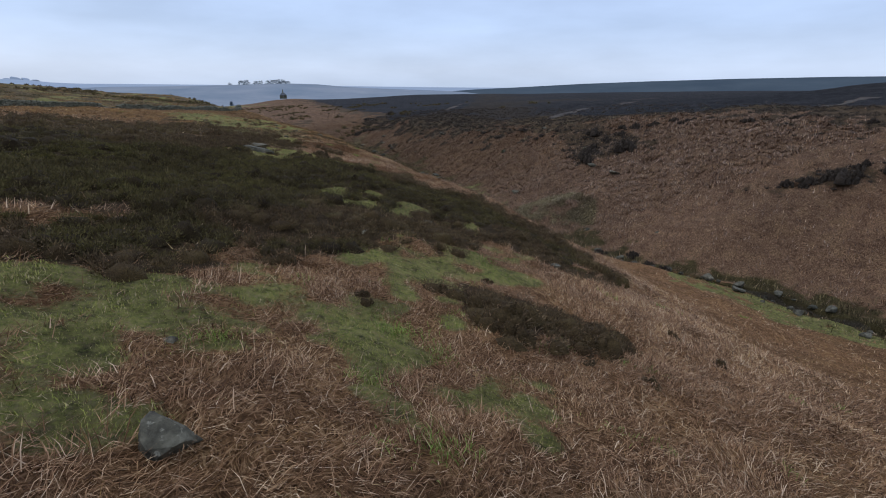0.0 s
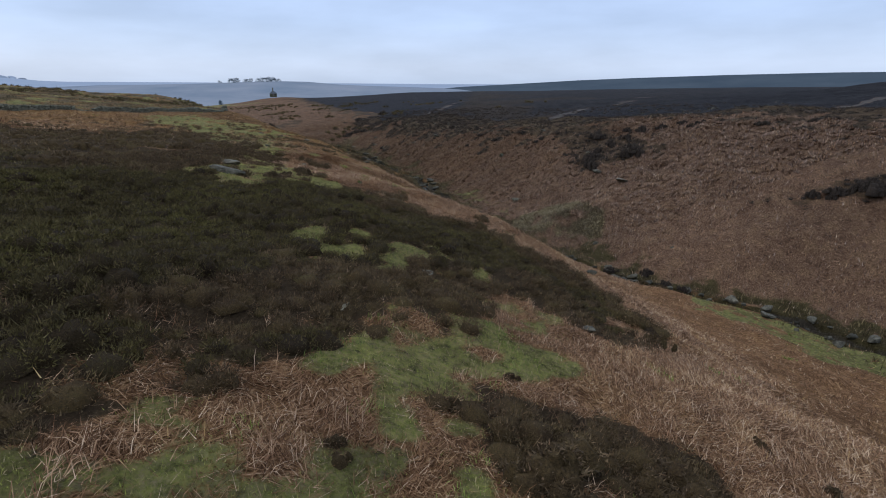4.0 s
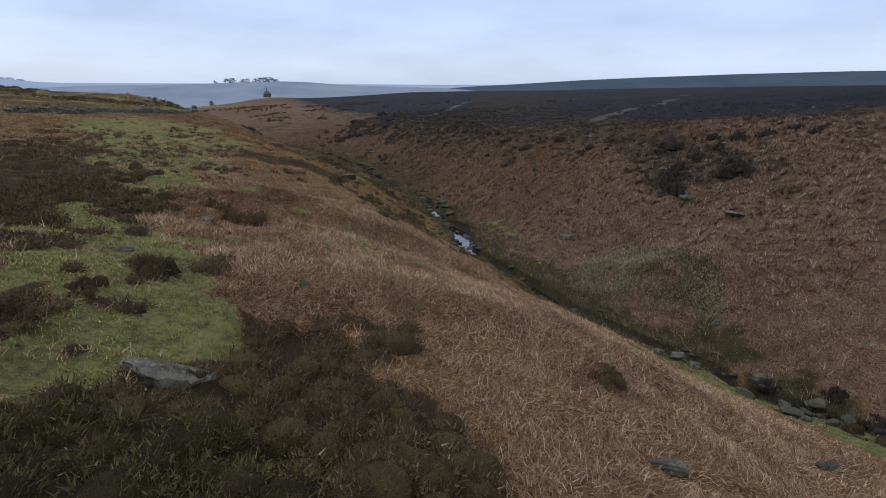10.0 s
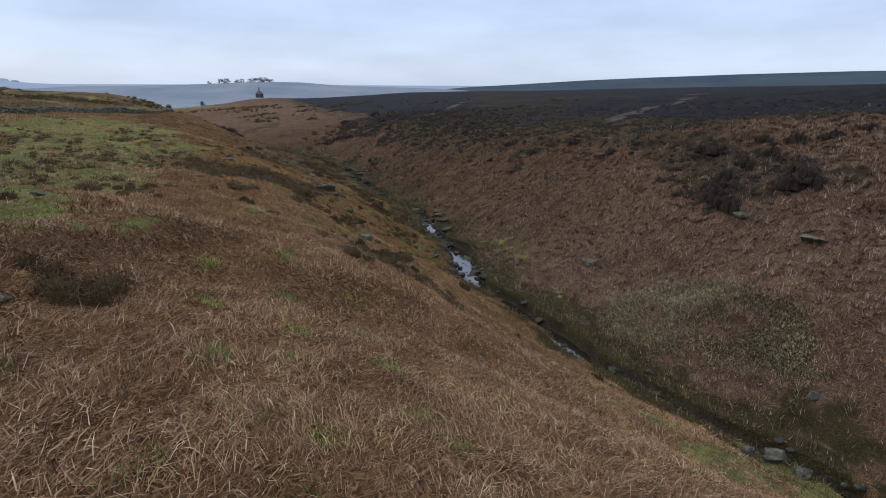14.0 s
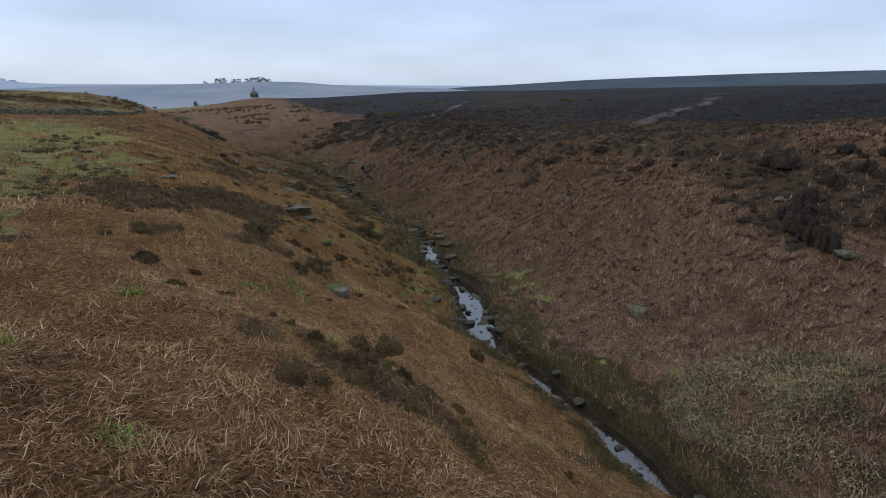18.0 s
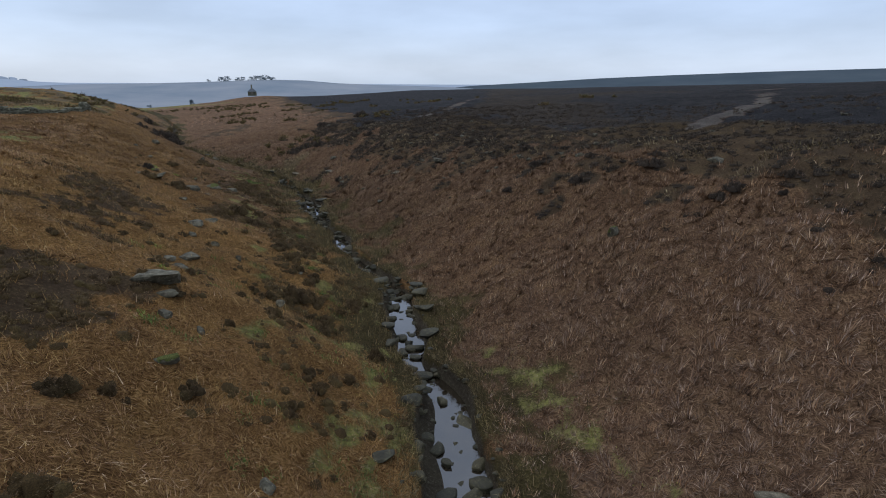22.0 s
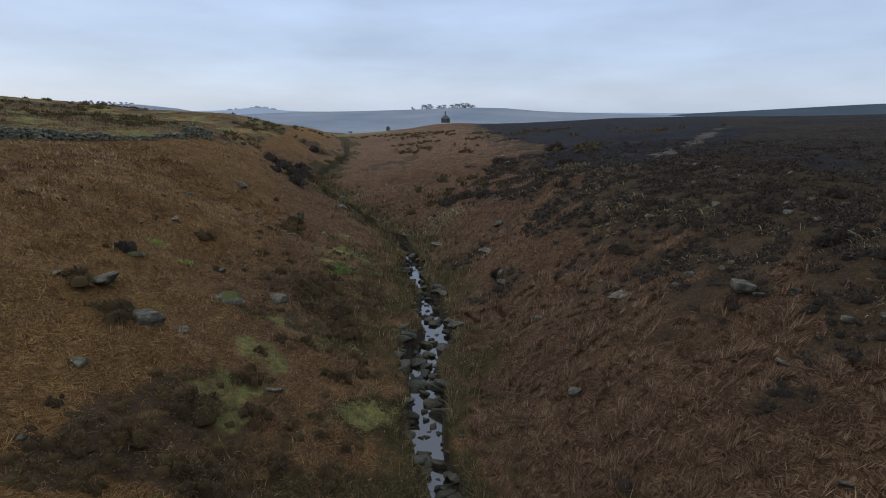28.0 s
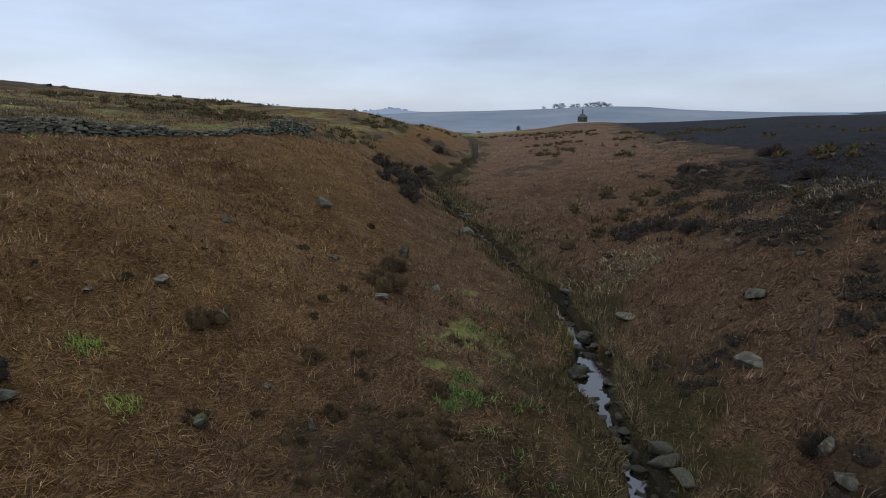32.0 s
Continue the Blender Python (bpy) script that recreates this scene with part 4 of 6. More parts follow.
wide = np.clip(np.where(by < 64, 0.0016, np.where(bx > beck_x(by), 0.0013, 0.00112)) * far_off, 0.01, 0.13) * ragged(n, 0.6, 1.5)
long = ragged(n, 0.14, 0.42) * (1 + 0.2 * clump) * np.clip(by / 160, 1, 1.6)
lean = np.clip(RNG.normal(1.17, 0.24, n) - np.where(tufted, np.clip(0.75 - 0.9 * out, 0, 0.7), 0), 0.1, 1.5)
long = np.where(tufted, long * (1.25 - 0.3 * out) * (0.7 + 0.6 * lattice(ix, iy, 5)), long)
near = (far_off < 9.5) & (RNG.random(n) < 0.15) & (covers(bx, by)[1] > 0.5)
dark_share = np.where(bx > beck_x(by), np.interp(by, [76, 124], [0.1, 1.0]), np.interp(by, [108, 132], [0, 1.0]) * np.interp(bx - beck_x(by), [-17, -9], [0.3, 0.8]))
east = ~near & (RNG.random(n) < dark_share * np.interp(by, [160, 230], [1.0, 0.4]))
hazed = ~near & ~east & (RNG.random(n) < hazed_bank(bx, by))
rust = ~near & ~east & ~hazed & (bx < beck_x(by)) & (RNG.random(n) < np.interp(by, [52, 98], [0.1, 1.0]) * np.interp(bx - beck_x(by), [-34, -22], [0.25, 1.0]))
west = ~near & ~east & ~hazed & ~rust
v, f = spikes(bx[rust], by[rust], long[rust], wide[rust], lean[rust], swirl[rust])
tagged(new("dead_bracken", mesh_of("dead_bracken", v, f, MAT_RUST)), "rusty orange-brown dead bracken on the upper slope", "bracken", kind="stuff")
v, f = spikes(bx[hazed], by[hazed], long[hazed], wide[hazed], lean[hazed], swirl[hazed])
tagged(new("dead_bracken", mesh_of("dead_bracken", v, f, MAT_HAZED)), "purple-brown dead bracken across the beck, with haze in its colour", "bracken", kind="stuff")
v, f = strands(bx[near], by[near], long[near] * 1.15, wide[near], lean[near], swirl[near])
tagged(new("dead_bracken", mesh_of("dead_bracken", v, f, MAT_BRACKEN)), "flattened straw-coloured dead bracken fronds on the shoulder", "bracken", kind="stuff")
v, f = spikes(bx[west], by[west], long[west], wide[west], lean[west], swirl[west])
tagged(new("dead_bracken", mesh_of("dead_bracken", v, f, MAT_BRACKEN)), "red-brown dead bracken covering the slope", "bracken", kind="stuff")
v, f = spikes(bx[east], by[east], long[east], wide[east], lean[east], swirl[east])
tagged(new("dead_bracken", mesh_of("dead_bracken", v, f, MAT_DARK_BRACKEN)), "darker matted bracken on the banks of the beck", "bracken", kind="stuff")

gx_, gy_ = scatter(900000, lambda x, y: np.exp(-np.abs(x - flight(y)) / 18) * np.where(y < 60, 1.0, 0.55) + 0.05, -2, 165)
he, br, gr, se, bu, pa, pt, mu = covers(gx_, gy_)
keep = RNG.random(len(gx_)) < np.clip(gr, 0, 1) * (1 - mu) * (1 - 0.8 * he)
gx_, gy_ = gx_[keep], gy_[keep]
n = len(gx_)
sow("grass", MAT_GRASS, gx_, gy_, ragged(n, 0.05, 0.13), np.clip(0.0018 * remote(gx_, gy_), 0.01, 0.06) * ragged(n, 0.6, 1.4), np.clip(RNG.normal(0.7, 0.35, n), 0, 1.4), ragged(n, 0, 6.28), "short mossy green grass between the heather", "grass")

# short turf on the near swards
ty = RNG.uniform(2, 62, 520000)
tx = RNG.uniform(-18, 7, len(ty))
keep = RNG.random(len(ty)) < covers(tx, ty)[2] ** 1.5
tx, ty = tx[keep], ty[keep]
n = len(tx)
v, f = spikes(tx, ty, ragged(n, 0.04, 0.12), np.clip(0.0017 * remote(tx, ty), 0.01, 0.04) * ragged(n, 0.6, 1.4), np.clip(RNG.normal(0.8, 0.35, n), 0, 1.45), ragged(n, 0, 6.28))
tagged(new("grass", mesh_of("grass", v, f, MAT_GRASS)), "tufty yellow-green turf between heather and bracken", "grass", kind="stuff")

# rushes hanging over the edges of the water
ey = RNG.uniform(60, 175, 46000)
side = np.where(RNG.random(len(ey)) < 0.5, -1.0, 1.0)
ex = beck_x(ey) + side * (beck_half(ey) + 0.3 + np.abs(RNG.normal(0, 0.45, len(ey))))
keep = (fbm(ex, ey, 1.3, 2, 77) > -0.35) & ((ey > 84) | (RNG.random(len(ey)) < 0.35))
ex, ey, side = ex[keep], ey[keep], side[keep]
n = len(ex)
v, f = spikes(ex, ey, ragged(n, 0.2, 0.5), np.clip(0.0014 * remote(ex, ey), 0.014, 0.05) * ragged(n, 0.6, 1.4), np.clip(RNG.normal(0.75, 0.35, n), 0, 1.5), np.where(side < 0, 0.0, 3.14) + RNG.normal(0, 1.0, n))
tagged(new("rushes", mesh_of("rushes", v, f, MAT_SEDGE)), "brown-green rushes hanging over the edge of the beck", "rushes", kind="stuff")

sx, sy = scatter(1200000, lambda x, y: np.clip(np.exp(-np.abs(x - beck_x(y)) / 9) * 0.75 + 0.1, 0, 1), 20, 200, -95, 40)
he, br, gr, se, bu, pa, pt, mu = covers(sx, sy)
tuft = fbm(sx, sy, 0.9, 2, 75)
keep = RNG.random(len(sx)) < np.clip(se * (0.7 + 0.9 * tuft), 0, 1) * (1 - 0.7 * gr) * (1 - np.clip(mu * 1.6 - 0.3, 0, 1))
sx, sy = sx[keep], sy[keep]
n = len(sx)
sow("rushes", MAT_SEDGE, sx, sy, ragged(n, 0.25, 0.6), np.clip(0.0012 * remote(sx, sy), 0.012, 0.05) * ragged(n, 0.6, 1.4), np.clip(RNG.normal(0.55, 0.3, n), 0, 1.3), ragged(n, 0, 6.28), "olive-brown rushes and sedge along the beck", "rushes")

px, py = scatter(500000, lambda x, y: np.full_like(x, 0.7), 60, 175, -10, 40)
px, py = np.r_[px, RNG.uniform(6, 21, 60000)], np.r_[py, RNG.uniform(65, 81, 60000)]
he, br, gr, se, bu, pa, pt, mu = covers(px, py)
keep = RNG.random(len(px)) < pa
px, py = px[keep], py[keep]
n = len(px)
sow("tussock_grass", MAT_PALE, px, py, ragged(n, 0.25, 0.55), np.clip(0.0016 * remote(px, py), 0.02, 0.05) * ragged(n, 0.6, 1.4), np.clip(RNG.normal(0.95, 0.3, n), 0, 1.4), downhill(px, py) + RNG.normal(0, 0.8, n), "pale bleached tussock grass on a low mound", "grass")


def domes(x, y, z, radius, height, sides=7):
    """Low rounded clumps, each uneven: verts, triangles."""
    n = len(x)
    rings = [(1.0, -0.15), (0.62, 0.7)]
    tv = [[r * math.cos(6.2832 * (i + 0.5 * j) / sides), r * math.sin(6.2832 * (i + 0.5 * j) / sides), h] for j, (r, h) in enumerate(rings) for i in range(sides)] + [[0, 0, 1.0]]
    tf = []
    for j in range(1):
        for i in range(sides):
            a, b = j * sides + i, j * sides + (i + 1) % sides
            tf += [[a, b, a + sides], [b, b + sides, a + sides]]
    tf += [[sides + i, sides + (i + 1) % sides, 2 * sides] for i in range(sides)]
    tv, tf = np.array(tv), np.array(tf)
    v = tv[None] * np.stack([radius, radius, height], -1)[:, None, :]
    v = v * RNG.uniform(0.72, 1.28, (n, len(tv), 1))
    v = v + np.stack([x, y, z], -1)[:, None, :]
    f = tf[None] + (np.arange(n) * len(tv))[:, None, None]
    return v.reshape(-1, 3), f.reshape(-1, 3)


def sprigs(x, y, z, radius, height, each, long, wide):
    """Ragged tufts of twigs that make up such clumps: verts, triangles."""
    n = len(x) * each
    c = np.repeat(np.stack([x, y, z], -1), each, 0)
    rr, hh = np.repeat(radius, each), np.repeat(height, each)
    a, b = RNG.uniform(0, 6.2832, n), np.arccos(RNG.uniform(0.05, 1, n))
    d = np.stack([np.cos(a) * np.sin(b), np.sin(a) * np.sin(b), np.cos(b)], -1)
    p = c + d * np.stack([rr, rr, hh], -1) * RNG.uniform(0.7, 1.05, n)[:, None]
    way = d * 0.7 + np.array([0, 0, 0.35]) + RNG.normal(0, 0.45, (n, 3))
    t = p + way * (long * RNG.uniform(0.5, 1.4, n))[:, None]
    wv = np.broadcast_to(np.asarray(wide), (len(x),)).repeat(each)
    side = RNG.normal(0, 1, (n, 3))
    side = side / np.linalg.norm(side, axis=1)[:, None] * (wv * RNG.uniform(0.6, 1.4, n))[:, None] * 0.5
    return np.stack([p - side, p + side, t], 1).reshape(-1, 3), np.arange(n * 3).reshape(-1, 3)


def heath_density(x, y):
    s = np.abs(x - flight(y))
    return np.where(y < 60, np.clip(1.25 - s / 45, 0.35, 1), np.clip(0.85 - s / 60, 0.16, 0.7))


def mounds(x, y, z, radius, height, sides, rings):
    """Rounded uneven cushions: verts, triangles."""
    n = len(x)
    tv = [[math.cos(1.5708 * j / rings) * math.cos(6.2832 * (i + 0.5 * j) / sides), math.cos(1.5708 * j / rings) * math.sin(6.2832 * (i + 0.5 * j) / sides), math.sin(1.5708 * j / rings) - (0.15 if j == 0 else 0)] for j in range(rings) for i in range(sides)] + [[0, 0, 1.0]]
    tf = []
    for j in range(rings - 1):
        for i in range(sides):
            a, b = j * sides + i, j * sides + (i + 1) % sides
            tf += [[a, b, a + sides], [b, b + sides, a + sides]]
    tf += [[(rings - 1) * sides + i, (rings - 1) * sides + (i + 1) % sides, rings * sides] for i in range(sides)]
    tv, tf = np.array(tv), np.array(tf)
    v = tv[None] * np.stack([radius, radius, height], -1)[:, None, :] * RNG.uniform(0.8, 1.2, (n, len(tv), 1))
    v = v + np.stack([x, y, z], -1)[:, None, :]
    return v.reshape(-1, 3), (tf[None] + (np.arange(n) * len(tv))[:, None, None]).reshape(-1, 3)


def cushions(x0, x1, y0, y1, cell):
    """Places of clumps that stand side by side."""
    ix, iy = np.meshgrid(np.arange(x0, x1, cell), np.arange(y0, y1, cell))
    ix, iy = ix.ravel() + RNG.uniform(-0.38, 0.38, ix.size) * cell, iy.ravel() + RNG.uniform(-0.38, 0.38, iy.size) * cell
    keep = RNG.random(ix.size) < np.clip(covers(ix, iy)[0] * 1.1 - 0.05, 0, 1)
    return ix[keep], iy[keep]


ax, ay = cushions(-62, 12, 8, 66, 0.66)
mid_way = remote(ax, ay)
keep = (mid_way < 20) | (RNG.random(len(ax)) < 0.55)
ax, ay = ax[keep], ay[keep]
cx_, cy_ = scatter(200000, lambda x, y: np.where((y > 66) | (x > 12), heath_density(x, y), 0), 8, 190)
he, br, gr, se, bu, pa, pt, mu = covers(cx_, cy_)
keep = RNG.random(len(cx_)) < np.clip(np.maximum(he, 0.3 * bu) * (0.8 + 0.5 * fbm(cx_, cy_, 2.4, 2, 81)), 0, 1)
cx_, cy_ = cx_[keep], cy_[keep]
hx, hy = np.r_[ax, cx_], np.r_[ay, cy_]
shoulder_heath = np.arange(len(hx)) < len(ax)
n = len(hx)
bulk = 0.85 + 0.65 * fbm(hx, hy, 1.9, 2, 83)
hr = np.where(shoulder_heath, ragged(n, 0.28, 0.7) * np.where(remote(hx, hy) < 20, 1.0, 1.3), ragged(n, 0.2, 0.5) * np.where(hx > beck_x(hy), 1.15, 1.0))
hh = np.where(shoulder_heath, (0.22 + 0.34 * hr) * ragged(n, 0.65, 1.35) * bulk, hr * ragged(n, 0.4, 0.8) * np.where(hx > beck_x(hy), 0.75, 1.0))
hz = ground_z(hx, hy)
rusty_rim = (hx > -12) & (hx < 12) & (hy < 60) & (within(hx, hy, HEATH) + 2.4 * fbm(hx, hy, 3.0, 2, 84) < 2.2)
# farther heather is browner, its lighter tone partly painted-in distance haze
near_heath = (dark_heath(hx, hy) > 0.5) & ~rusty_rim & (hy + 8 * fbm(hx, hy, 6.0, 2, 85) < 33)
moor_heath = (hx > beck_x(hy)) & ((hy > 60) | (hx > 14))
near_heath &= ~moor_heath
close = (remote(hx, hy) < 20) & shoulder_heath
for some, foliage, twig, label in ((near_heath, MAT_HEATHER, MAT_HEATHER_TWIG, "dark winter heather"), (moor_heath, MAT_MOOR_HEATHER, MAT_MOOR_TWIG, "blackish moorland heather"), (~near_heath & ~moor_heath, MAT_BROWN_HEATHER, MAT_BROWN_TWIG, "brown winter heather")):
    a, o = some & close, some & ~close
    va, fa = mounds(hx[a], hy[a], hz[a] - 0.05, hr[a] * 0.72, hh[a] * 0.6, 8, 3)
    vb, fb = mounds(hx[o], hy[o], hz[o] - 0.05, hr[o] * 0.62, hh[o] * 0.68, 6, 2)
    tagged(new("heather", mesh_of("heather", np.concatenate([va, vb]), np.concatenate([fa, fb + len(va)]), foliage, True)), label + " in low rounded clumps", "heather", kind="stuff")
    va, fa = sprigs(hx[a], hy[a], hz[a] - 0.05, hr[a], hh[a] * 0.86, 330, 0.085, np.clip(0.0031 * remote(hx[a], hy[a]), 0.026, 0.05))
    vb, fb = sprigs(hx[o], hy[o], hz[o], hr[o] * 0.92, hh[o] * 0.92, 34, 0.09, np.clip(0.0026 * remote(hx[o], hy[o]), 0.025, 0.09))
    tagged(new("heather_twigs", mesh_of("heather_twigs", np.concatenate([va, vb]), np.concatenate([fa, fb + len(va)]), twig)), "fine dry twigs of the " + label, "heather", kind="stuff")

# dark clumps scattered over the far banks
qx, qy = scatter(9000, lambda x, y: np.full_like(x, 0.5), 165, 340, -90, 90)
keep = fbm(qx, qy, 16.0, 3, 95) + 0.5 * fbm(qx, qy, 5.0, 2, 96) > 0.45
qx, qy = qx[keep], qy[keep]
n = len(qx)
qr = ragged(n, 0.35, 1.0)
v, f = domes(qx, qy, ground_z(qx, qy), qr * 0.85, qr * 0.5, 6)
tagged(new("heather", mesh_of("heather", v, f, MAT_HEATHER, True)), "dark heather clumps on the far banks", "heather", kind="stuff")
v, f = sprigs(qx, qy, ground_z(qx, qy), qr, qr * 0.6, 24, 0.3, 0.25)
tagged(new("heather_twigs", mesh_of("heather_twigs", v, f, MAT_HEATHER_TWIG)), "twiggy tops of far heather clumps", "heather", kind="stuff")

# green fern and moss cushions, single small patches
TUFTS = [(-7.4, 51.3, 5), (-7.5, 57.2, 6), (-8.9, 54.9, 4), (-4.4, 49.1, 5), (-3.1, 51, 6), (-2.4, 49.9, 4), (-6, 52.2, 3), (-10.6, 49.5, 4), (-1.3, 12.2, 6), (-1.6, 9.2, 5), (-0.2, 7.2, 6), (-0.3, 11.6, 5), (-4.4, 9.4, 5), (-9.2, 74.5, 5), (-10.4, 72.4, 4), (-12.8, 90.2, 5), (-6.4, 54.2, 5), (-4.8, 56.0, 4), (-8.2, 60.3, 5), (-10.1, 58.0, 4), (-5.9, 59.1, 3), (-12.2, 62.5, 4), (-3.9, 53.3, 4), (-11.8, 66.4, 4), (-8.4, 97.2, 7), (-9.2, 103, 8), (-10.8, 107, 8), (-12.9, 110.4, 9), (-13.6, 114.6, 9), (-15.1, 119.3, 9), (-16.9, 118.6, 7), (-12.0, 113.6, 7), (-27.3, 140, 14), (-27.0, 139.2, 14), (-27.7, 141, 10), (-26.6, 140.3, 8), (-34.5, 131.5, 8), (-31.8, 131, 6), (-21.6, 123.6, 8)]
fx, fy = scatter(9000, lambda x, y: np.exp(-np.abs(x - flight(y)) / 14), 0, 150)
d = fx - beck_x(fy)
keep = (d < -3) & (fbm(fx, fy, 5.0, 2, 90) > np.where((fy > 84) & (d > -9), -0.35, np.where(fy > 60, 0.66, 0.5))) & (covers(fx, fy)[0] < 0.3)
fx, fy = fx[keep], fy[keep]
for tuft_x, tuft_y, much in TUFTS:
    fx, fy = np.r_[fx, np.full(much, tuft_x) + RNG.normal(0, 0.16, much)], np.r_[fy, np.full(much, tuft_y) + RNG.normal(0, 0.16, much)]
fx, fy = np.repeat(fx, 34), np.repeat(fy, 34)
n = len(fx)
fx, fy = fx + RNG.normal(0, 0.19, n), fy + RNG.normal(0, 0.19, n)
low = (fy > 84) & (fx - beck_x(fy) > -12)
for some, name, material, label in ((low, "fern", MAT_FERN, "dark green fern and moss at the foot of the slope"), (~low, "grass_tuft", MAT_TUFT, "small bright green tufts of grass in the bracken")):
    k = int(some.sum())
    sow(name, material, fx[some], fy[some], ragged(k, 0.08, 0.26), np.clip(0.0016 * remote(fx[some], fy[some]), 0.012, 0.05), np.clip(RNG.normal(0.8, 0.3, k), 0, 1.4), ragged(k, 0, 6.28), label, "grass")


# ---- rocks ----
def ball(level):
    bm = bmesh.new()
    bmesh.ops.create_icosphere(bm, subdivisions=level, radius=1.0)
    v = np.array([p.co[:] for p in bm.verts])
    f = np.array([[p.index for p in fc.verts] for fc in bm.faces])
    bm.free()
    return v, f


BALL_V, BALL_F = ball(4)
PEBBLE_V, PEBBLE_F = ball(3)
PEBBLE_SMALL_V, PEBBLE_SMALL_F = ball(2)
stone_places = []


def stone_shape(verts, seed, cuts=11):
    """A weathered block: a ball cut by random planes, then roughened."""
    r = np.random.default_rng(seed)
    v = np.sign(verts) * np.abs(verts) ** 0.6
    for i in range(cuts):
        nrm_ = r.normal(0, 1, 3) * np.array([1, 1, 0.8])
        nrm_ /= np.linalg.norm(nrm_)
        over = v @ nrm_ - r.uniform(0.38, 0.8)
        v -= np.where(over > 0, over * 0.92, 0)[:, None] * nrm_
    off = r.uniform(0, 50)
    v *= 1 + 0.05 * (fbm(v[:, 0] + off, v[:, 1] + 2 * v[:, 2], 0.7, 3, seed % 97))[:, None]
    v *= 1 + 0.025 * (fbm(v[:, 0] * 1.3 + off, v[:, 2] * 1.7 + v[:, 1], 0.16, 2, seed % 89))[:, None]
    return v / np.abs(v).max(0)


ROCK_COUNT = [0]


def rock(x, y, wide, tall, moss=False, where="in dead bracken"):
    """One boulder, partly sunk into the ground. wide, tall: as it shows from a low height."""
    ROCK_COUNT[0] += 1
    i = ROCK_COUNT[0]
    r = np.random.default_rng(500 + i)
    high = max(0.3 * wide, tall - 0.28 * wide) * 0.95
    deep = wide * r.uniform(0.65, 0.95)
    ball_v, ball_f = (BALL_V, BALL_F) if wide > 1.3 else (PEBBLE_V, PEBBLE_F)
    v = stone_shape(ball_v, 900 + i, 13) * np.array([wide * 0.55, deep * 0.55, high * 0.75])
    turn = r.uniform(-0.5, 0.5)
    tilt = r.uniform(-0.12, 0.12)
    c, s = math.cos(turn), math.sin(turn)
    v = np.stack([v[:, 0] * c - v[:, 1] * s, v[:, 0] * s + v[:, 1] * c, v[:, 2] + tilt * v[:, 0]], -1)
    z = float(ground_z(np.array([x]), np.array([y]))[0])
    shape = "flat slab" if high < 0.33 * wide else "boulder"
    size = "large" if wide > 1.1 else "small" if wide < 0.45 else "weathered"
    ob = tagged(new("rock", mesh_of("rock", v, ball_f, MAT_ROCK)), f"{size} grey gritstone {shape} lying {where}" + (" with moss" if moss else ""), "rock")
    ob.matrix_world = Matrix.Translation((x, y, z + high * 0.14))
    if moss:
        fv = v[ball_f]
        nn = np.cross(fv[:, 1] - fv[:, 0], fv[:, 2] - fv[:, 0])
        nn /= np.linalg.norm(nn, axis=1)[:, None] + 1e-9
        cc = fv.mean(1)
        on = (cc[:, 2] > 0.15 * high) & (cc[:, 0] * math.cos(i) + cc[:, 1] * math.sin(i) > -0.12 * wide)
        if on.sum() > 20:
            used, back = np.unique(ball_f[on], return_inverse=True)
            part_mesh("moss", mesh_of("moss", v[used] * 1.03 + np.array([0, 0, 0.008]), back.reshape(-1, 3), MAT_MOSS, True), ob, "green moss cushion")
    return ob


rock(-3.6, 6.1, 0.74, 0.66, where="among bracken and grass")
rock(-14.8, 42.1, 1.37, 0.43, where="on mossy green grass")
rock(-5.0, 8.9, 0.3, 0.12, where="among bracken and grass")
rock(-12.5, 18.1, 0.38, 0.13, where="in dark heather")
rock(-1.3, 24.7, 0.66, 0.36, where="in dark heather")
rock(-13.1, 37.3, 2.0, 0.63, where="in dark heather")
rock(4.5, 23.4, 0.47, 0.24, where="in dark heather")
rock(-5.5, 18.9, 0.16, 0.06, where="in dark heather")
rock(-3.4, 19.3, 0.67, 0.39, where="in dark heather")
rock(-16.0, 44.0, 0.8, 0.44, where="on mossy green grass")
rock(-13.4, 40.0, 0.55, 0.42, where="on mossy green grass")
rock(-7.7, 39.0, 1.5, 0.75, where="in dark heather")
rock(-6.2, 39.7, 0.28, 0.21)
rock(-3.8, 34.5, 0.25, 0.26, where="in dark heather")
rock(2.2, 40.3, 0.91, 0.46)
rock(-12.4, 46.0, 0.59, 0.3, where="on mossy green grass")
rock(-13.8, 50.0, 0.33, 0.24, where="on mossy green grass")
rock(9.7, 85.7, 1.84, 0.49)
rock(22.3, 76.8, 1.81, 1.03)
rock(20.6, 83.4, 1.45, 0.58)
rock(10.9, 46.8, 0.78, 0.67)
rock(-5.5, 35.1, 0.23, 0.17, where="in dark heather")
rock(-5.5, 33.9, 0.48, 0.11, where="in dark heather")
rock(1.5, 37.1, 0.36, 0.18, where="in dark heather")
rock(22.9, 60.8, 0.45, 0.3)
rock(-18.7, 62.4, 0.68, 0.29, where="on mossy green grass")
rock(-12.2, 53.7, 0.55, 0.25, where="on mossy green grass")
rock(-12.7, 52.3, 0.72, 0.31, where="on mossy green grass")
rock(-6.8, 45.2, 0.3, 0.38, True)
rock(21.3, 72.5, 0.44, 0.29)
rock(-1.3, 58.5, 0.26, 0.18)
rock(2.2, 49.1, 0.25, 0.19)
rock(16.5, 66.1, 0.78, 0.47)
rock(-8.4, 77.8, 1.36, 0.59, True)
rock(-6.6, 84.5, 0.83, 0.45)
rock(-18.9, 107.4, 1.34, 0.43)
rock(-13.3, 92.6, 1.0, 0.4)
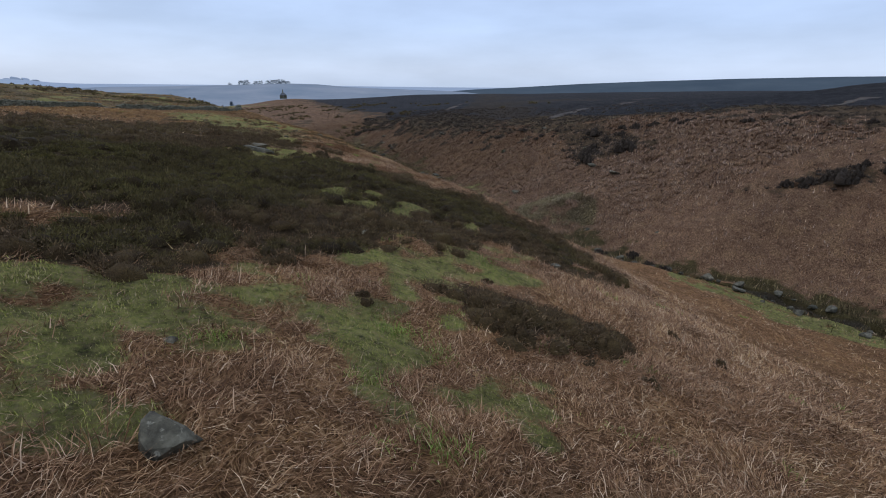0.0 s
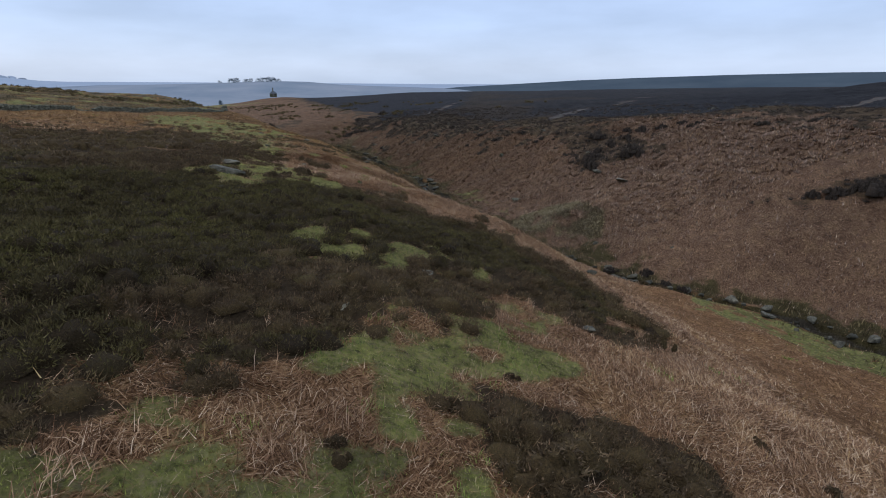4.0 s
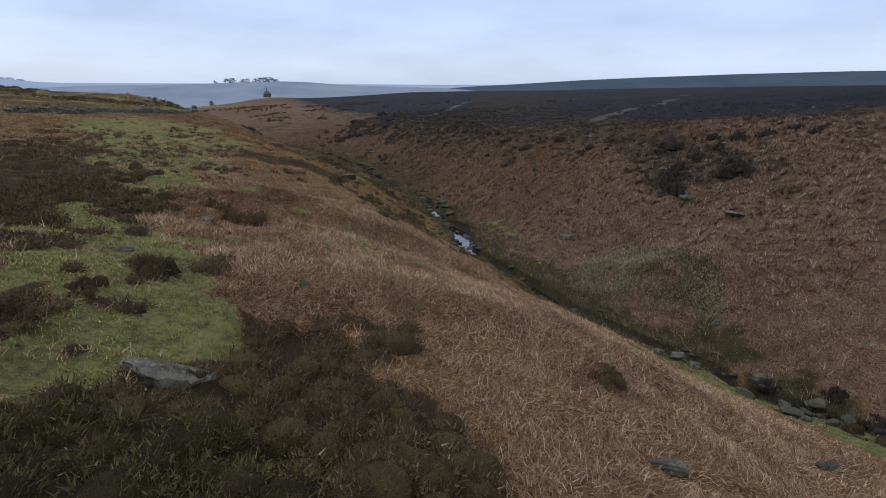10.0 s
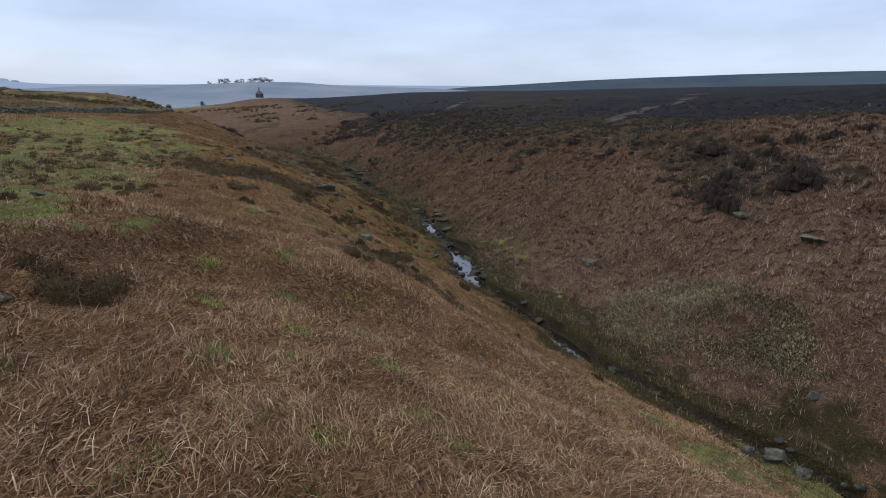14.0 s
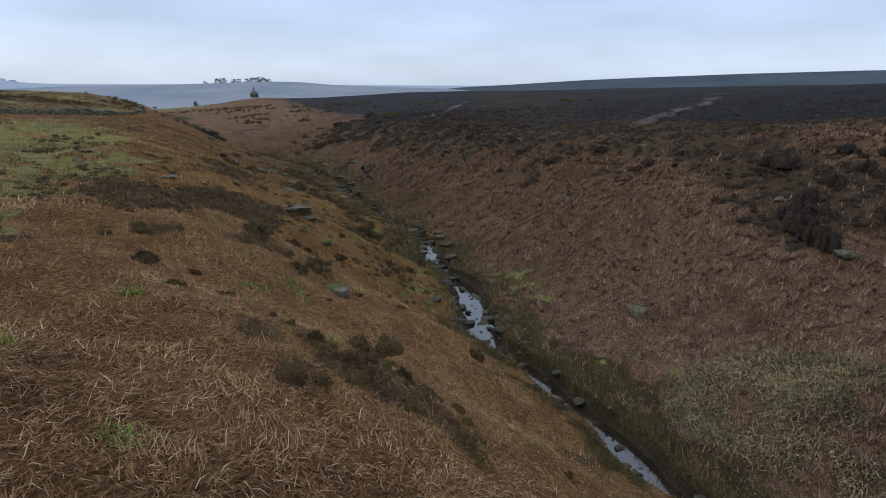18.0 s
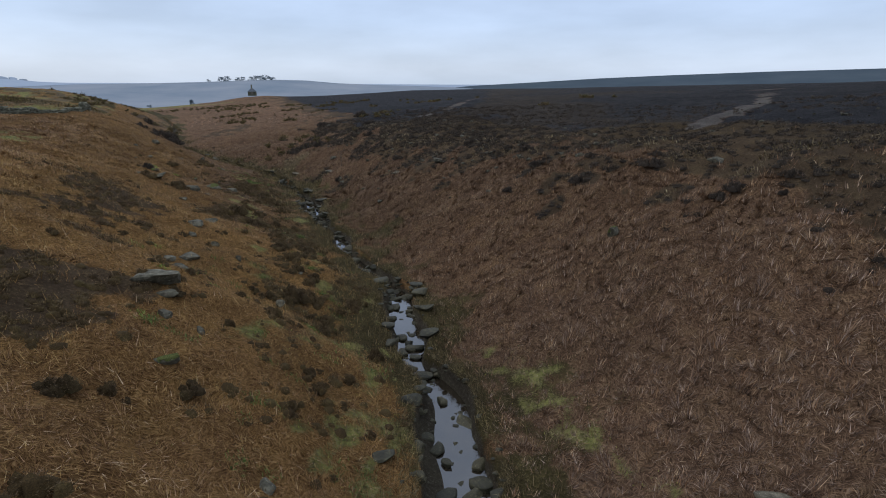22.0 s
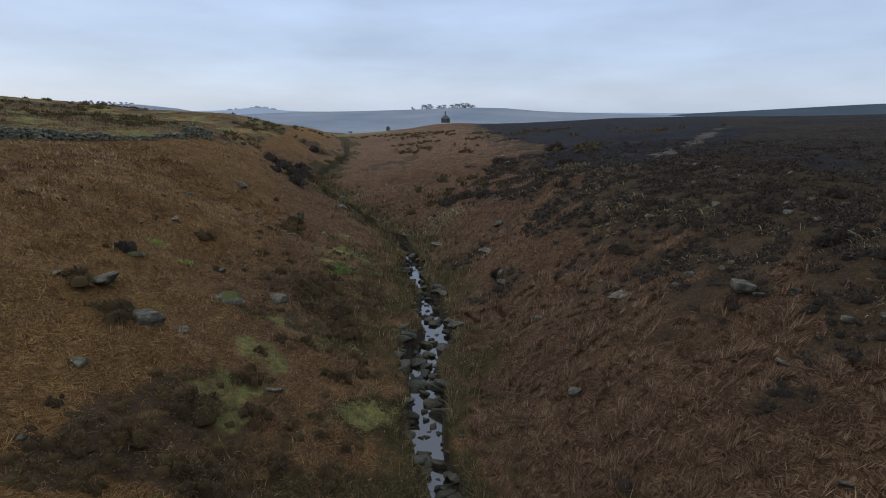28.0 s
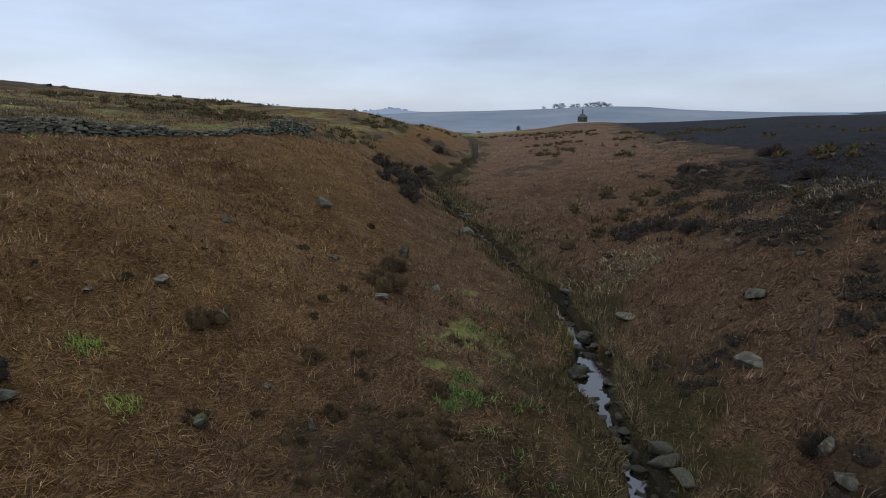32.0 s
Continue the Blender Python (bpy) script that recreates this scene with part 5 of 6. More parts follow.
rock(-21.4, 88.9, 0.96, 0.27)
rock(-25.1, 88.4, 0.88, 0.27)
rock(-29.8, 93.8, 0.85, 0.39)
rock(-28.7, 90.9, 0.79, 0.29)
rock(17.3, 110.1, 1.37, 0.44)
rock(21.3, 91.5, 0.75, 0.52)
rock(-9.8, 68.3, 0.36, 0.2, True)
rock(-14.3, 93.5, 2.0, 0.5)
rock(9.2, 105.5, 0.84, 0.93, True)
rock(9.9, 120.3, 1.11, 0.44)
rock(-19.8, 111.2, 1.2, 0.45)
rock(-12.6, 91.0, 0.61, 0.52)
rock(-11.0, 87.8, 0.93, 0.65, True)
rock(-10.6, 98.8, 0.51, 0.56)
rock(-14.3, 102.9, 0.41, 0.53)
rock(-11.3, 91.1, 0.35, 0.44)
rock(-15.5, 98.0, 0.91, 0.53)
rock(-18.1, 105.0, 0.56, 0.45)
rock(-27.2, 123.8, 1.6, 0.8)
rock(-16.0, 100.2, 1.22, 0.17)
rock(-16.4, 98.9, 0.98, 0.2)
rock(-11.2, 105.2, 0.32, 0.34)
rock(-16.5, 104.5, 0.55, 0.55)
rock(2.0, 119.5, 0.42, 0.36)
rock(-21.3, 120.9, 1.02, 0.71)
rock(-27.0, 128.9, 1.6, 0.7, True)
rock(-25.9, 120.0, 0.63, 0.42)
rock(-20.5, 124.1, 0.6, 0.42)
rock(-7.8, 134.3, 1.1, 0.55)
rock(-2.9, 131.8, 1.1, 0.8)
rock(-15.8, 142.3, 1.0, 0.4)
rock(-22.8, 116.0, 0.35, 0.26)
rock(-26.6, 132.2, 1.4, 0.45)
rock(-25.9, 124.7, 0.63, 0.38)
rock(-30.8, 124.8, 1.7, 0.24)
rock(-9.2, 159.8, 1.17, 0.31)
rock(-19.8, 175.5, 1.16, 0.58)
rock(-42.6, 165.8, 1.86, 0.74)
rock(-31.8, 123.5, 0.58, 0.19)
rock(-30.6, 132.3, 0.68, 0.53, True)
rock(-36.9, 135.0, 0.82, 0.45)
rock(-34.2, 135.7, 0.49, 0.59)
rock(-28.8, 134.6, 0.29, 0.57)
rock(-42.0, 141.5, 0.71, 0.51)
rock(-44.2, 150.4, 1.33, 1.11)
rock(-30.8, 134.7, 0.38, 0.26)
rock(-37.2, 132.8, 0.37, 0.22)
rock(-33.0, 128.7, 0.8, 0.55, True)
rock(-38.2, 145.2, 0.54, 0.54)
rock(-34.2, 148.7, 0.86, 0.31)
rock(-34.2, 144.0, 0.8, 0.32)
rock(-18.7, 148.2, 1.2, 0.6)
rock(-19.1, 153.3, 1.06, 0.66)
rock(-25.1, 153.7, 1.07, 0.43)
rock(-17.3, 169.5, 1.14, 0.68)
rock(-16.3, 143.5, 0.69, 0.69)
rock(-37.8, 150.5, 0.68, 1.02)
rock(-27.6, 187.5, 0.94, 0.47)
rock(-43.6, 169.2, 1.61, 0.86)
rock(24.8, 51.7, 1.1, 0.8, where="beside the beck")
rock(27.6, 48.4, 1.0, 0.7, where="beside the beck")
rock(22.0, 54.0, 0.8, 0.6, where="beside the beck")
rock(17.8, 57.3, 0.9, 0.7, where="beside the beck")
rock(-204.0, 197.0, 5.0, 2.6, where="on the skyline")
rock(-198.0, 200.0, 3.0, 2.0, where="on the skyline")

# ---- single heather bushes ----
def bush_model(seed, foliage, twig, label):
    r = np.random.default_rng(seed)
    n = 15
    x, y = r.normal(0, 0.25, n), r.normal(0, 0.25, n)
    rad = r.uniform(0.14, 0.28, n)
    top = r.uniform(0.45, 0.95, n) * (1 - 0.9 * np.hypot(x, y))
    thing = tagged(new("heather_bush"), label, "bush", "heather bushes on the slopes")
    v, f = domes(x, y, np.zeros(n), rad * 0.82, np.clip(top, 0.25, 1) * 0.85, 7)
    part_mesh("foliage", mesh_of("foliage", v, f, foliage, True), thing)
    v, f = sprigs(x, y, np.zeros(n), rad, np.clip(top, 0.25, 1) * 0.95, 130, 0.055, 0.024)
    tagged(part_mesh("brushwood", mesh_of("brushwood", v, f, twig), thing, "dry brown twigs"), kind="stuff")
    return thing


BUSHES = [[bush_model(300 + i, MAT_BROWN_HEATHER, MAT_BROWN_TWIG, "rounded brown heather bush standing among bracken") for i in range(6)],
          [bush_model(320 + i, MAT_MOOR_HEATHER, MAT_MOOR_TWIG, "dark rounded heather bush on the slopes above the beck") for i in range(4)]]
BUSH_COUNT = [0, 0]


def bush(x, y, wide, tall, dark=False):
    """One bush of that width and height."""
    side = 1 if dark or x > beck_x(y) else 0
    i, models = BUSH_COUNT[side], BUSHES[side]
    BUSH_COUNT[side] += 1
    high = min(max(0.5 * wide, tall * 0.85), 1.0 * wide, 1.7 if wide < 1.8 else 2.4)
    z = float(ground_z(np.array([x]), np.array([y]))[0])
    m = Matrix.Translation((x, y, z - 0.06)) @ Matrix.Rotation(i * 1.7, 4, "Z") @ Matrix.Diagonal((wide * 0.85, wide * 0.85, high, 1))
    if i < len(models):
        models[i].matrix_world = m
        return
    model = models[i % len(models)]
    basis = model.matrix_basis.copy()
    model.matrix_basis = Matrix.Identity(4)
    copy_thing(model, m)
    model.matrix_basis = basis


bush(20.0, 84.7, 1.89, 3.0)
bush(16.2, 59.2, 1.5, 0.8)
bush(19.4, 58.0, 1.2, 1.3)
bush(17.9, 54.2, 1.7, 0.9)
bush(18.9, 53.2, 1.6, 0.8)
bush(20.3, 55.8, 1.5, 0.9)
bush(22.4, 52.0, 1.8, 0.9)
bush(21.6, 54.2, 1.3, 0.8)
bush(-18.8, 118.1, 1.9, 1.2)
bush(-12.3, 99.5, 0.9, 0.6)
bush(-9.9, 95.4, 1.0, 0.7)
bush(-10.5, 104.0, 1.5, 0.9)
bush(-11.6, 105.6, 1.3, 0.8)
bush(-8.5, 99.4, 1.2, 0.7)
bush(-9.4, 101.6, 1.4, 0.8)
bush(-12.6, 107.3, 1.8, 1.0)
bush(-13.9, 108.9, 1.6, 0.9)
bush(-11.9, 109.6, 1.3, 0.8)
bush(-14.6, 111.6, 1.9, 1.0)
bush(-13.1, 112.6, 1.5, 0.8)
bush(-15.8, 114.2, 1.7, 1.0)
bush(-16.6, 117.0, 1.6, 0.9)
bush(-15.0, 117.8, 1.2, 0.7)
bush(-17.8, 120.4, 1.8, 1.0)
bush(-16.3, 121.3, 1.3, 0.7)
bush(-13.2, 93.0, 0.8, 0.5)
bush(-26.6, 136.3, 1.9, 0.9)
bush(-26.8, 134.6, 1.7, 0.8)
bush(-25.3, 136.0, 1.6, 0.8)
bush(-27.5, 137.3, 1.1, 0.7)
bush(-25.7, 134.5, 1.5, 0.8)
bush(-28.9, 135.4, 0.8, 0.8)
bush(-26.3, 137.8, 1.0, 0.6)
bush(40.3, 57.8, 3.2, 1.46)
bush(-0.4, 16.2, 0.61, 0.53)
bush(1.1, 18.0, 0.49, 0.39)
bush(-2.4, 13.8, 0.83, 0.45)
bush(1.4, 14.2, 2.36, 1.1)
bush(3.7, 14.3, 2.08, 1.28)
bush(5.1, 12.9, 0.59, 0.44)
bush(7.4, 24.9, 1.33, 1.07)
bush(7.7, 18.0, 0.6, 0.5)
bush(8.8, 16.7, 0.93, 0.56)
bush(-28.9, 167.0, 3.0, 1.9)
bush(-10.5, 43.9, 1.78, 0.71)
bush(-11.2, 42.2, 0.97, 0.48)
bush(1.9, 44.2, 1.52, 0.76)
bush(-11.5, 40.0, 1.4, 0.49)
bush(25.7, 85.9, 3.2, 2.38)
bush(-13.7, 70.8, 1.32, 0.66)
bush(-5.7, 69.4, 2.29, 1.15)
bush(25.5, 84.2, 3.2, 2.81)
bush(23.9, 96.7, 3.2, 1.75)
bush(-26.4, 166.0, 2.6, 1.8)
bush(-13.2, 80.5, 1.87, 0.8)
bush(-10.1, 87.2, 1.03, 0.68)
bush(-9.9, 79.8, 1.59, 0.93)
bush(-1.3, 78.9, 1.35, 1.08)
bush(-5.6, 66.5, 1.46, 0.8)
bush(-6.8, 67.3, 0.98, 0.84)
bush(-11.6, 68.8, 0.74, 0.44)
bush(-10.7, 70.2, 0.66, 0.41)
bush(-12.4, 71.7, 0.71, 0.32)
bush(21.4, 88.1, 3.07, 2.05)
bush(-10.2, 78.1, 1.24, 0.62)
bush(-12.4, 84.3, 1.31, 0.87)
bush(-11.6, 85.4, 0.92, 0.69)
bush(-10.8, 92.6, 0.67, 0.61)
bush(-21.4, 117.9, 1.5, 1.1)
bush(-7.5, 79.3, 0.43, 0.43)
bush(-28.2, 123.2, 2.1, 1.2)
bush(-27.3, 122.9, 1.2, 0.6)
bush(-31.3, 124.1, 2.0, 1.0)
bush(-14.6, 97.1, 0.82, 0.47)
bush(-10.2, 95.8, 0.79, 0.56)
bush(-11.6, 99.5, 1.18, 0.91)
bush(-8.1, 97.9, 1.74, 1.12)
bush(-10.3, 100.5, 1.64, 1.64)
bush(-14.8, 93.3, 1.36, 0.78)
bush(-16.5, 103.9, 0.6, 0.6)
bush(-18.5, 104.5, 0.76, 0.46)
bush(-9.9, 101.8, 1.15, 1.15)
bush(-5.0, 96.3, 1.18, 1.42)
bush(-21.5, 120.8, 2.25, 1.43)
bush(-19.4, 118.4, 1.58, 1.23)
bush(-34.4, 134.8, 1.49, 0.93)
bush(-33.9, 128.6, 1.5, 1.0, True)
bush(-35.8, 145.6, 2.39, 1.68)
bush(-30.9, 132.2, 0.84, 0.41)
bush(-24.1, 117.7, 0.9, 0.54)
bush(-21.8, 123.7, 1.16, 0.93)
bush(-27.4, 132.9, 0.55, 0.5)
bush(-25.9, 133.4, 1.11, 0.84)
bush(-61.7, 177.6, 3.2, 2.6, True)
bush(-51.5, 168.4, 3.2, 2.99, True)
bush(-22.8, 132.2, 1.04, 0.79)
bush(-16.4, 162.1, 2.24, 1.4)
bush(-16.5, 143.5, 1.0, 1.2)
bush(-31.5, 137.0, 1.18, 0.78)
bush(-28.5, 134.0, 0.39, 0.55)
bush(-39.6, 144.1, 0.88, 0.53)
bush(-41.5, 151.7, 0.92, 0.74)
bush(-36.9, 148.2, 2.22, 1.27)
bush(-28.4, 136.6, 0.49, 0.35)
bush(-30.8, 138.7, 0.72, 0.41)
bush(-34.3, 140.3, 0.83, 0.47)
bush(-59.1, 173.2, 3.2, 2.56, True)
bush(-50.2, 166.9, 2.72, 2.18, True)
bush(-66.4, 191.2, 3.2, 2.52, True)
bush(-27.6, 168.6, 3.2, 1.96)
bush(-23.9, 164.5, 2.66, 1.52)
bush(-28.8, 188.3, 3.01, 1.5)
bush(-34.7, 142.0, 0.63, 0.51)
bush(-31.4, 145.1, 0.66, 0.53)
bush(-29.9, 143.7, 0.98, 0.61)
bush(-27.9, 139.5, 1.0, 0.8)
bush(-26.4, 135.5, 1.06, 0.72)
bush(-69.5, 194.8, 3.2, 2.65, True)
bush(-84.2, 221.7, 3.2, 2.95, True)
bush(-56.2, 172.3, 3.0, 2.4, True)
bush(-54.0, 170.3, 2.8, 2.2, True)
bush(-48.6, 164.8, 2.2, 1.6, True)
bush(-53.0, 167.0, 2.4, 1.8, True)
bush(-14.5, 158.0, 1.36, 1.36)
bush(-17.6, 181.1, 2.87, 1.44)
bush(-21.6, 195.5, 3.2, 2.47)

tuft_rng = np.random.default_rng(21)
for bx0, by0, w in ((20.6, 87.5, 2.4), (20.2, 86.0, 2.0), (20.9, 89.2, 2.2), (22.5, 90.0, 1.7), (20.3, 84.6, 1.5), (24.5, 91.0, 1.6), (27.0, 91.5, 1.4), (29.5, 92.0, 1.8), (32.0, 91.0, 1.5)):
    bush(bx0, by0, w, w * 1.0)
for i in range(12):
    bush(36.5 + i * 0.85, 60.8 - i * 0.33 + tuft_rng.normal(0, 0.5), tuft_rng.uniform(0.9, 1.9), 1.3)
for i in range(58):
    # small tufts strewn over the slope above the beck
    y = tuft_rng.uniform(66, 140)
    off = tuft_rng.uniform(4, 26)
    w = tuft_rng.uniform(0.35, 0.85)
    bush(float(beck_x(y)) - off, y, w, w * 0.7)
for i in range(30):
    # a thicker row along the foot of the slope
    y = tuft_rng.uniform(88, 136)
    w = tuft_rng.uniform(0.6, 1.5)
    bush(float(beck_x(y)) - tuft_rng.uniform(3.2, 7.5), y, w, w * 0.7)
for i in range(14):
    # a dark thicket where the slope meets the beck
    y = tuft_rng.uniform(114, 139)
    w = tuft_rng.uniform(0.6, 1.5)
    bush(float(beck_x(y)) - tuft_rng.uniform(3.5, 8.5), y, w, w * 0.7)
for i in range(46):
    # the brow of the opposite bank
    y = tuft_rng.uniform(70, 150)
    edge_x = float(np.interp(y, [60, 75, 90, 100, 110, 122, 134, 150], [60, 50, 34, 20, 15, 7, 0, -7]))
    w = tuft_rng.uniform(0.7, 1.7)
    bush(edge_x + tuft_rng.normal(0, 2.5), y, w, w * 0.7)


# ---- stones in and beside the beck ----
STONES = [mesh_of("beck_stone", stone_shape(PEBBLE_V, 40 + i, 8), PEBBLE_F, MAT_WETSTONE, True) for i in range(8)]
STONES += [mesh_of("beck_stone", stone_shape(PEBBLE_SMALL_V, 50 + i, 7), PEBBLE_SMALL_F, MAT_WETSTONE, True) for i in range(8)]


def beck_stone(x, y, size, flat, i):
    ob = tagged(new("beck_stone", STONES[i % 8 + (0 if size > 0.45 else 8)]), "dark wet mossy stone in the beck" if size < 0.35 else "large flat olive-grey stone in the beck", "stone", "stones in the beck")
    w = beck_half(np.array([y]))[0]
    out = abs(x - beck_x(y)) > w
    z = float(ground_z(np.array([x]), np.array([y]))[0]) if out else float(beck_z(y)) - 0.3
    lift = size * flat * 0.35 if out else 0.3 * min(1.0, size * 1.6)
    ob.matrix_world = Matrix.Translation((x, y, z + lift - (0.0 if out else size * flat * 0.45))) @ Matrix.Rotation(i * 2.3, 4, "Z") @ Matrix.Diagonal((size * 0.62, size * 0.45, size * flat * 0.5, 1))


stone_rng = np.random.default_rng(77)
made, rest_v, rest_f, rest_n = 0, [], [], 0
while made < 1050:
    y = stone_rng.uniform(44, 185)
    rapid = math.exp(-(((y - 112) / 6) ** 2)) + math.exp(-(((y - 130) / 9) ** 2)) + 0.4 * math.exp(-(((y - 89) / 8) ** 2)) + 0.9 * math.exp(-(((y - 50) / 6) ** 2)) + 0.9 * math.exp(-(((y - 144) / 6) ** 2)) + 0.35
    if stone_rng.random() > rapid:
        continue
    w = float(beck_half(np.array([y]))[0])
    off = stone_rng.normal(0, 0.75) * w if stone_rng.random() < 0.5 else (1 if stone_rng.random() < 0.5 else -1) * w * stone_rng.uniform(0.8, 1.5)
    size = float(min(1.1, 0.14 + stone_rng.exponential(0.22)))
    if 80 < y < 150 and size > 0.22 and abs(off) < w * 1.2 and len(stone_places) < 300:
        stone_places.append((float(beck_x(y)) + off, y, size, stone_rng.uniform(0.45, 0.8)))
        beck_stone(*stone_places[-1], made)
    else:
        x = float(beck_x(y)) + off
        z = max(float(ground_z(np.array([x]), np.array([y]))[0]), float(beck_z(y)) - 0.28)
        vv = stone_shape(PEBBLE_SMALL_V, 200 + made % 12, 7) * np.array([size * 0.6, size * 0.45, size * 0.3])
        rest_v.append(vv + np.array([x, y, z + size * 0.08]))
        rest_f.append(PEBBLE_SMALL_F + rest_n)
        rest_n += len(vv)
    made += 1
tagged(new("beck_pebbles", mesh_of("beck_pebbles", np.concatenate(rest_v), np.concatenate(rest_f), MAT_WETSTONE)), "small wet stones along the bed and edges of the beck", "stones", kind="stuff")

for x, y, size in ((14.3, 57.8, 0.9), (15.9, 56.9, 0.7), (16.8, 57.6, 0.8), (15.6, 55.6, 1.0), (16.6, 56.1, 0.6), (17.9, 57.2, 1.1), (17.2, 55.0, 0.7), (18.6, 55.6, 0.9), (19.8, 54.6, 1.0), (20.9, 53.2, 0.8), (-20.5, 142.2, 0.9), (-19.8, 141.4, 0.8), (-19.2, 138.5, 0.95), (-18.2, 135.6, 0.8), (-20.9, 142.9, 0.9), (-17.4, 135.2, 0.7), (-18.1, 133.4, 0.6), (-6.2, 108.9, 1.2), (-4.9, 108.4, 1.3), (-5.1, 106.5, 0.8), (-3.4, 107, 1.1), (-6.7, 111.6, 0.9), (-4.3, 102.2, 1.0), (-1.2, 90.3, 0.55), (-0.2, 88.5, 0.9), (-3.0, 100.6, 0.7), (-2.8, 104.3, 1.0), (-4.6, 98.9, 0.7), (-17, 130.6, 1.2), (-18.3, 135.2, 0.8), (-18.5, 131.9, 0.9), (-16.8, 133.5, 1.0)):
    beck_stone(x, y, size, 0.5, made)
    made += 1

brow_v, brow_f, brow_n = [], [], 0
for i in range(300):
    y = stone_rng.uniform(88, 165) if i < 230 else stone_rng.uniform(26, 62)
    x = float(np.interp(y, [75, 90, 100, 110, 116, 119, 122, 134, 145, 165], [56, 51, 49, 44, 36, 25, 9, 1.5, -4, -11])) + stone_rng.normal(-1, 5)
    size = stone_rng.uniform(0.15, 0.5)
    if i >= 230:
        x, size = float(beck_x(y)) + stone_rng.normal(0, 1.5), stone_rng.uniform(0.3, 1.0)
    vv = stone_shape(PEBBLE_SMALL_V, 260 + i % 12, 7) * np.array([size * 0.6, size * 0.45, size * 0.35])
    brow_v.append(vv + np.array([x, y, float(ground_z(np.array([x]), np.array([y]))[0]) + size * 0.15]))
    brow_f.append(PEBBLE_SMALL_F + brow_n)
    brow_n += len(vv)
tagged(new("loose_stones", mesh_of("loose_stones", np.concatenate(brow_v), np.concatenate(brow_f), MAT_ROCK)), "small pale stones strewn on the brow and beside the beck", "stones", kind="stuff")

# ---- drystone wall along the rough pasture, half fallen ----
WALL_Y = [84, 95, 108, 118, 128, 140, 147, 153, 160, 168]
WALL_X = [-77, -73.5, -68.5, -65.5, -63.5, -62.2, -60.6, -59.2, -60.6, -64.8]
wall = tagged(new("drystone_wall"), "half-ruined grey drystone wall along the rough pasture", "wall")
wall_rng = np.random.default_rng(5)


def wall_block(seed):
    bm = bmesh.new()
    bmesh.ops.create_cube(bm, size=1.0)
    r = random.Random(seed)
    for p in bm.verts:
        p.co += Vector((r.uniform(-0.1, 0.1), r.uniform(-0.1, 0.1), r.uniform(-0.12, 0.12)))
    bmesh.ops.bevel(bm, geom=bm.edges[:], offset=0.08, segments=1, affect="EDGES")
    bmesh.ops.triangulate(bm, faces=bm.faces[:])
    me = bpy.data.meshes.new("stone")
    bm.to_mesh(me)
    bm.free()
    me.materials.append(MAT_DRYSTONE)
    return me


BLOCKS = [wall_block(i) for i in range(8)]
block_v = [np.array([p.co[:] for p in b.vertices]) for b in BLOCKS]
block_f = [np.array([q.vertices[:] for q in b.polygons]) for b in BLOCKS]
rest_v, rest_f, rest_n, single = [], [], 0, 0
wall_s = np.r_[0, np.cumsum(np.hypot(np.diff(WALL_X), np.diff(WALL_Y)))]
s = wall_s[-1]
while s > 0:
    cx, cy = float(np.interp(s, wall_s, WALL_X)), float(np.interp(s, wall_s, WALL_Y))
    ahead = (float(np.interp(s + 0.5, wall_s, WALL_X)) - float(np.interp(s - 0.5, wall_s, WALL_X)), float(np.interp(s + 0.5, wall_s, WALL_Y)) - float(np.interp(s - 0.5, wall_s, WALL_Y)))
    turn = math.atan2(ahead[1], ahead[0])
    foot = float(ground_z(np.array([cx]), np.array([cy]))[0]) - 0.05
    height = 0.9 + 0.35 * float(fbm(np.array([s]), np.array([1.0]), 6.0, 3, 31)[0])
    gap = 0.25 if 0.30 < s / wall_s[-1] < 0.34 or wall_s[-1] - 4.6 < s < wall_s[-1] - 3.4 else 1.0
    if wall_s[-1] - 20 < s < wall_s[-1] - 9:
        gap = 0.55
    height = max(0.25, height * gap)
    zz = 0.0
    while zz < height:
        course = wall_rng.uniform(0.07, 0.14)
        for row in (-0.2, 0.2):
            long = wall_rng.uniform(0.28, 0.55)
            j = int(wall_rng.integers(8))
            m = Matrix.Translation((cx + wall_rng.normal(0, 0.06) - math.sin(turn) * row * (1.15 - 0.25 * zz), cy + wall_rng.normal(0, 0.12) + math.cos(turn) * row * (1.15 - 0.25 * zz), foot + zz + course / 2)) @ Matrix.Rotation(turn + wall_rng.normal(0, 0.07), 4, "Z") @ Matrix.Rotation(wall_rng.normal(0, 0.06), 4, "Y") @ Matrix.Diagonal((long, 0.32, course * 1.08, 1))
            if single < 300 and row > 0:
                ob = new("stone", BLOCKS[j])
                ob.parent = wall
                ob.matrix_world = m
                single += 1
            else:
                mm = np.array(m)
                rest_v.append(block_v[j] @ mm[:3, :3].T + mm[:3, 3])
                rest_f.append(block_f[j] + rest_n)
                rest_n += len(block_v[j])
        zz += course
    s -= 0.46
core = new("stones", mesh_of("stones", np.concatenate(rest_v), np.concatenate(rest_f), MAT_DRYSTONE))
core.parent = wall
core["kind"] = "stuff"


# ---- the stone hut on the far brow ----
def box(bm, x0, x1, y0, y1, z0, z1):
    r = bmesh.ops.create_cube(bm, size=1.0)
    bmesh.ops.transform(bm, verts=r["verts"], matrix=Matrix.Translation(((x0 + x1) / 2, (y0 + y1) / 2, (z0 + z1) / 2)) @ Matrix.Diagonal((x1 - x0, y1 - y0, z1 - z0, 1)))
    return r["verts"]


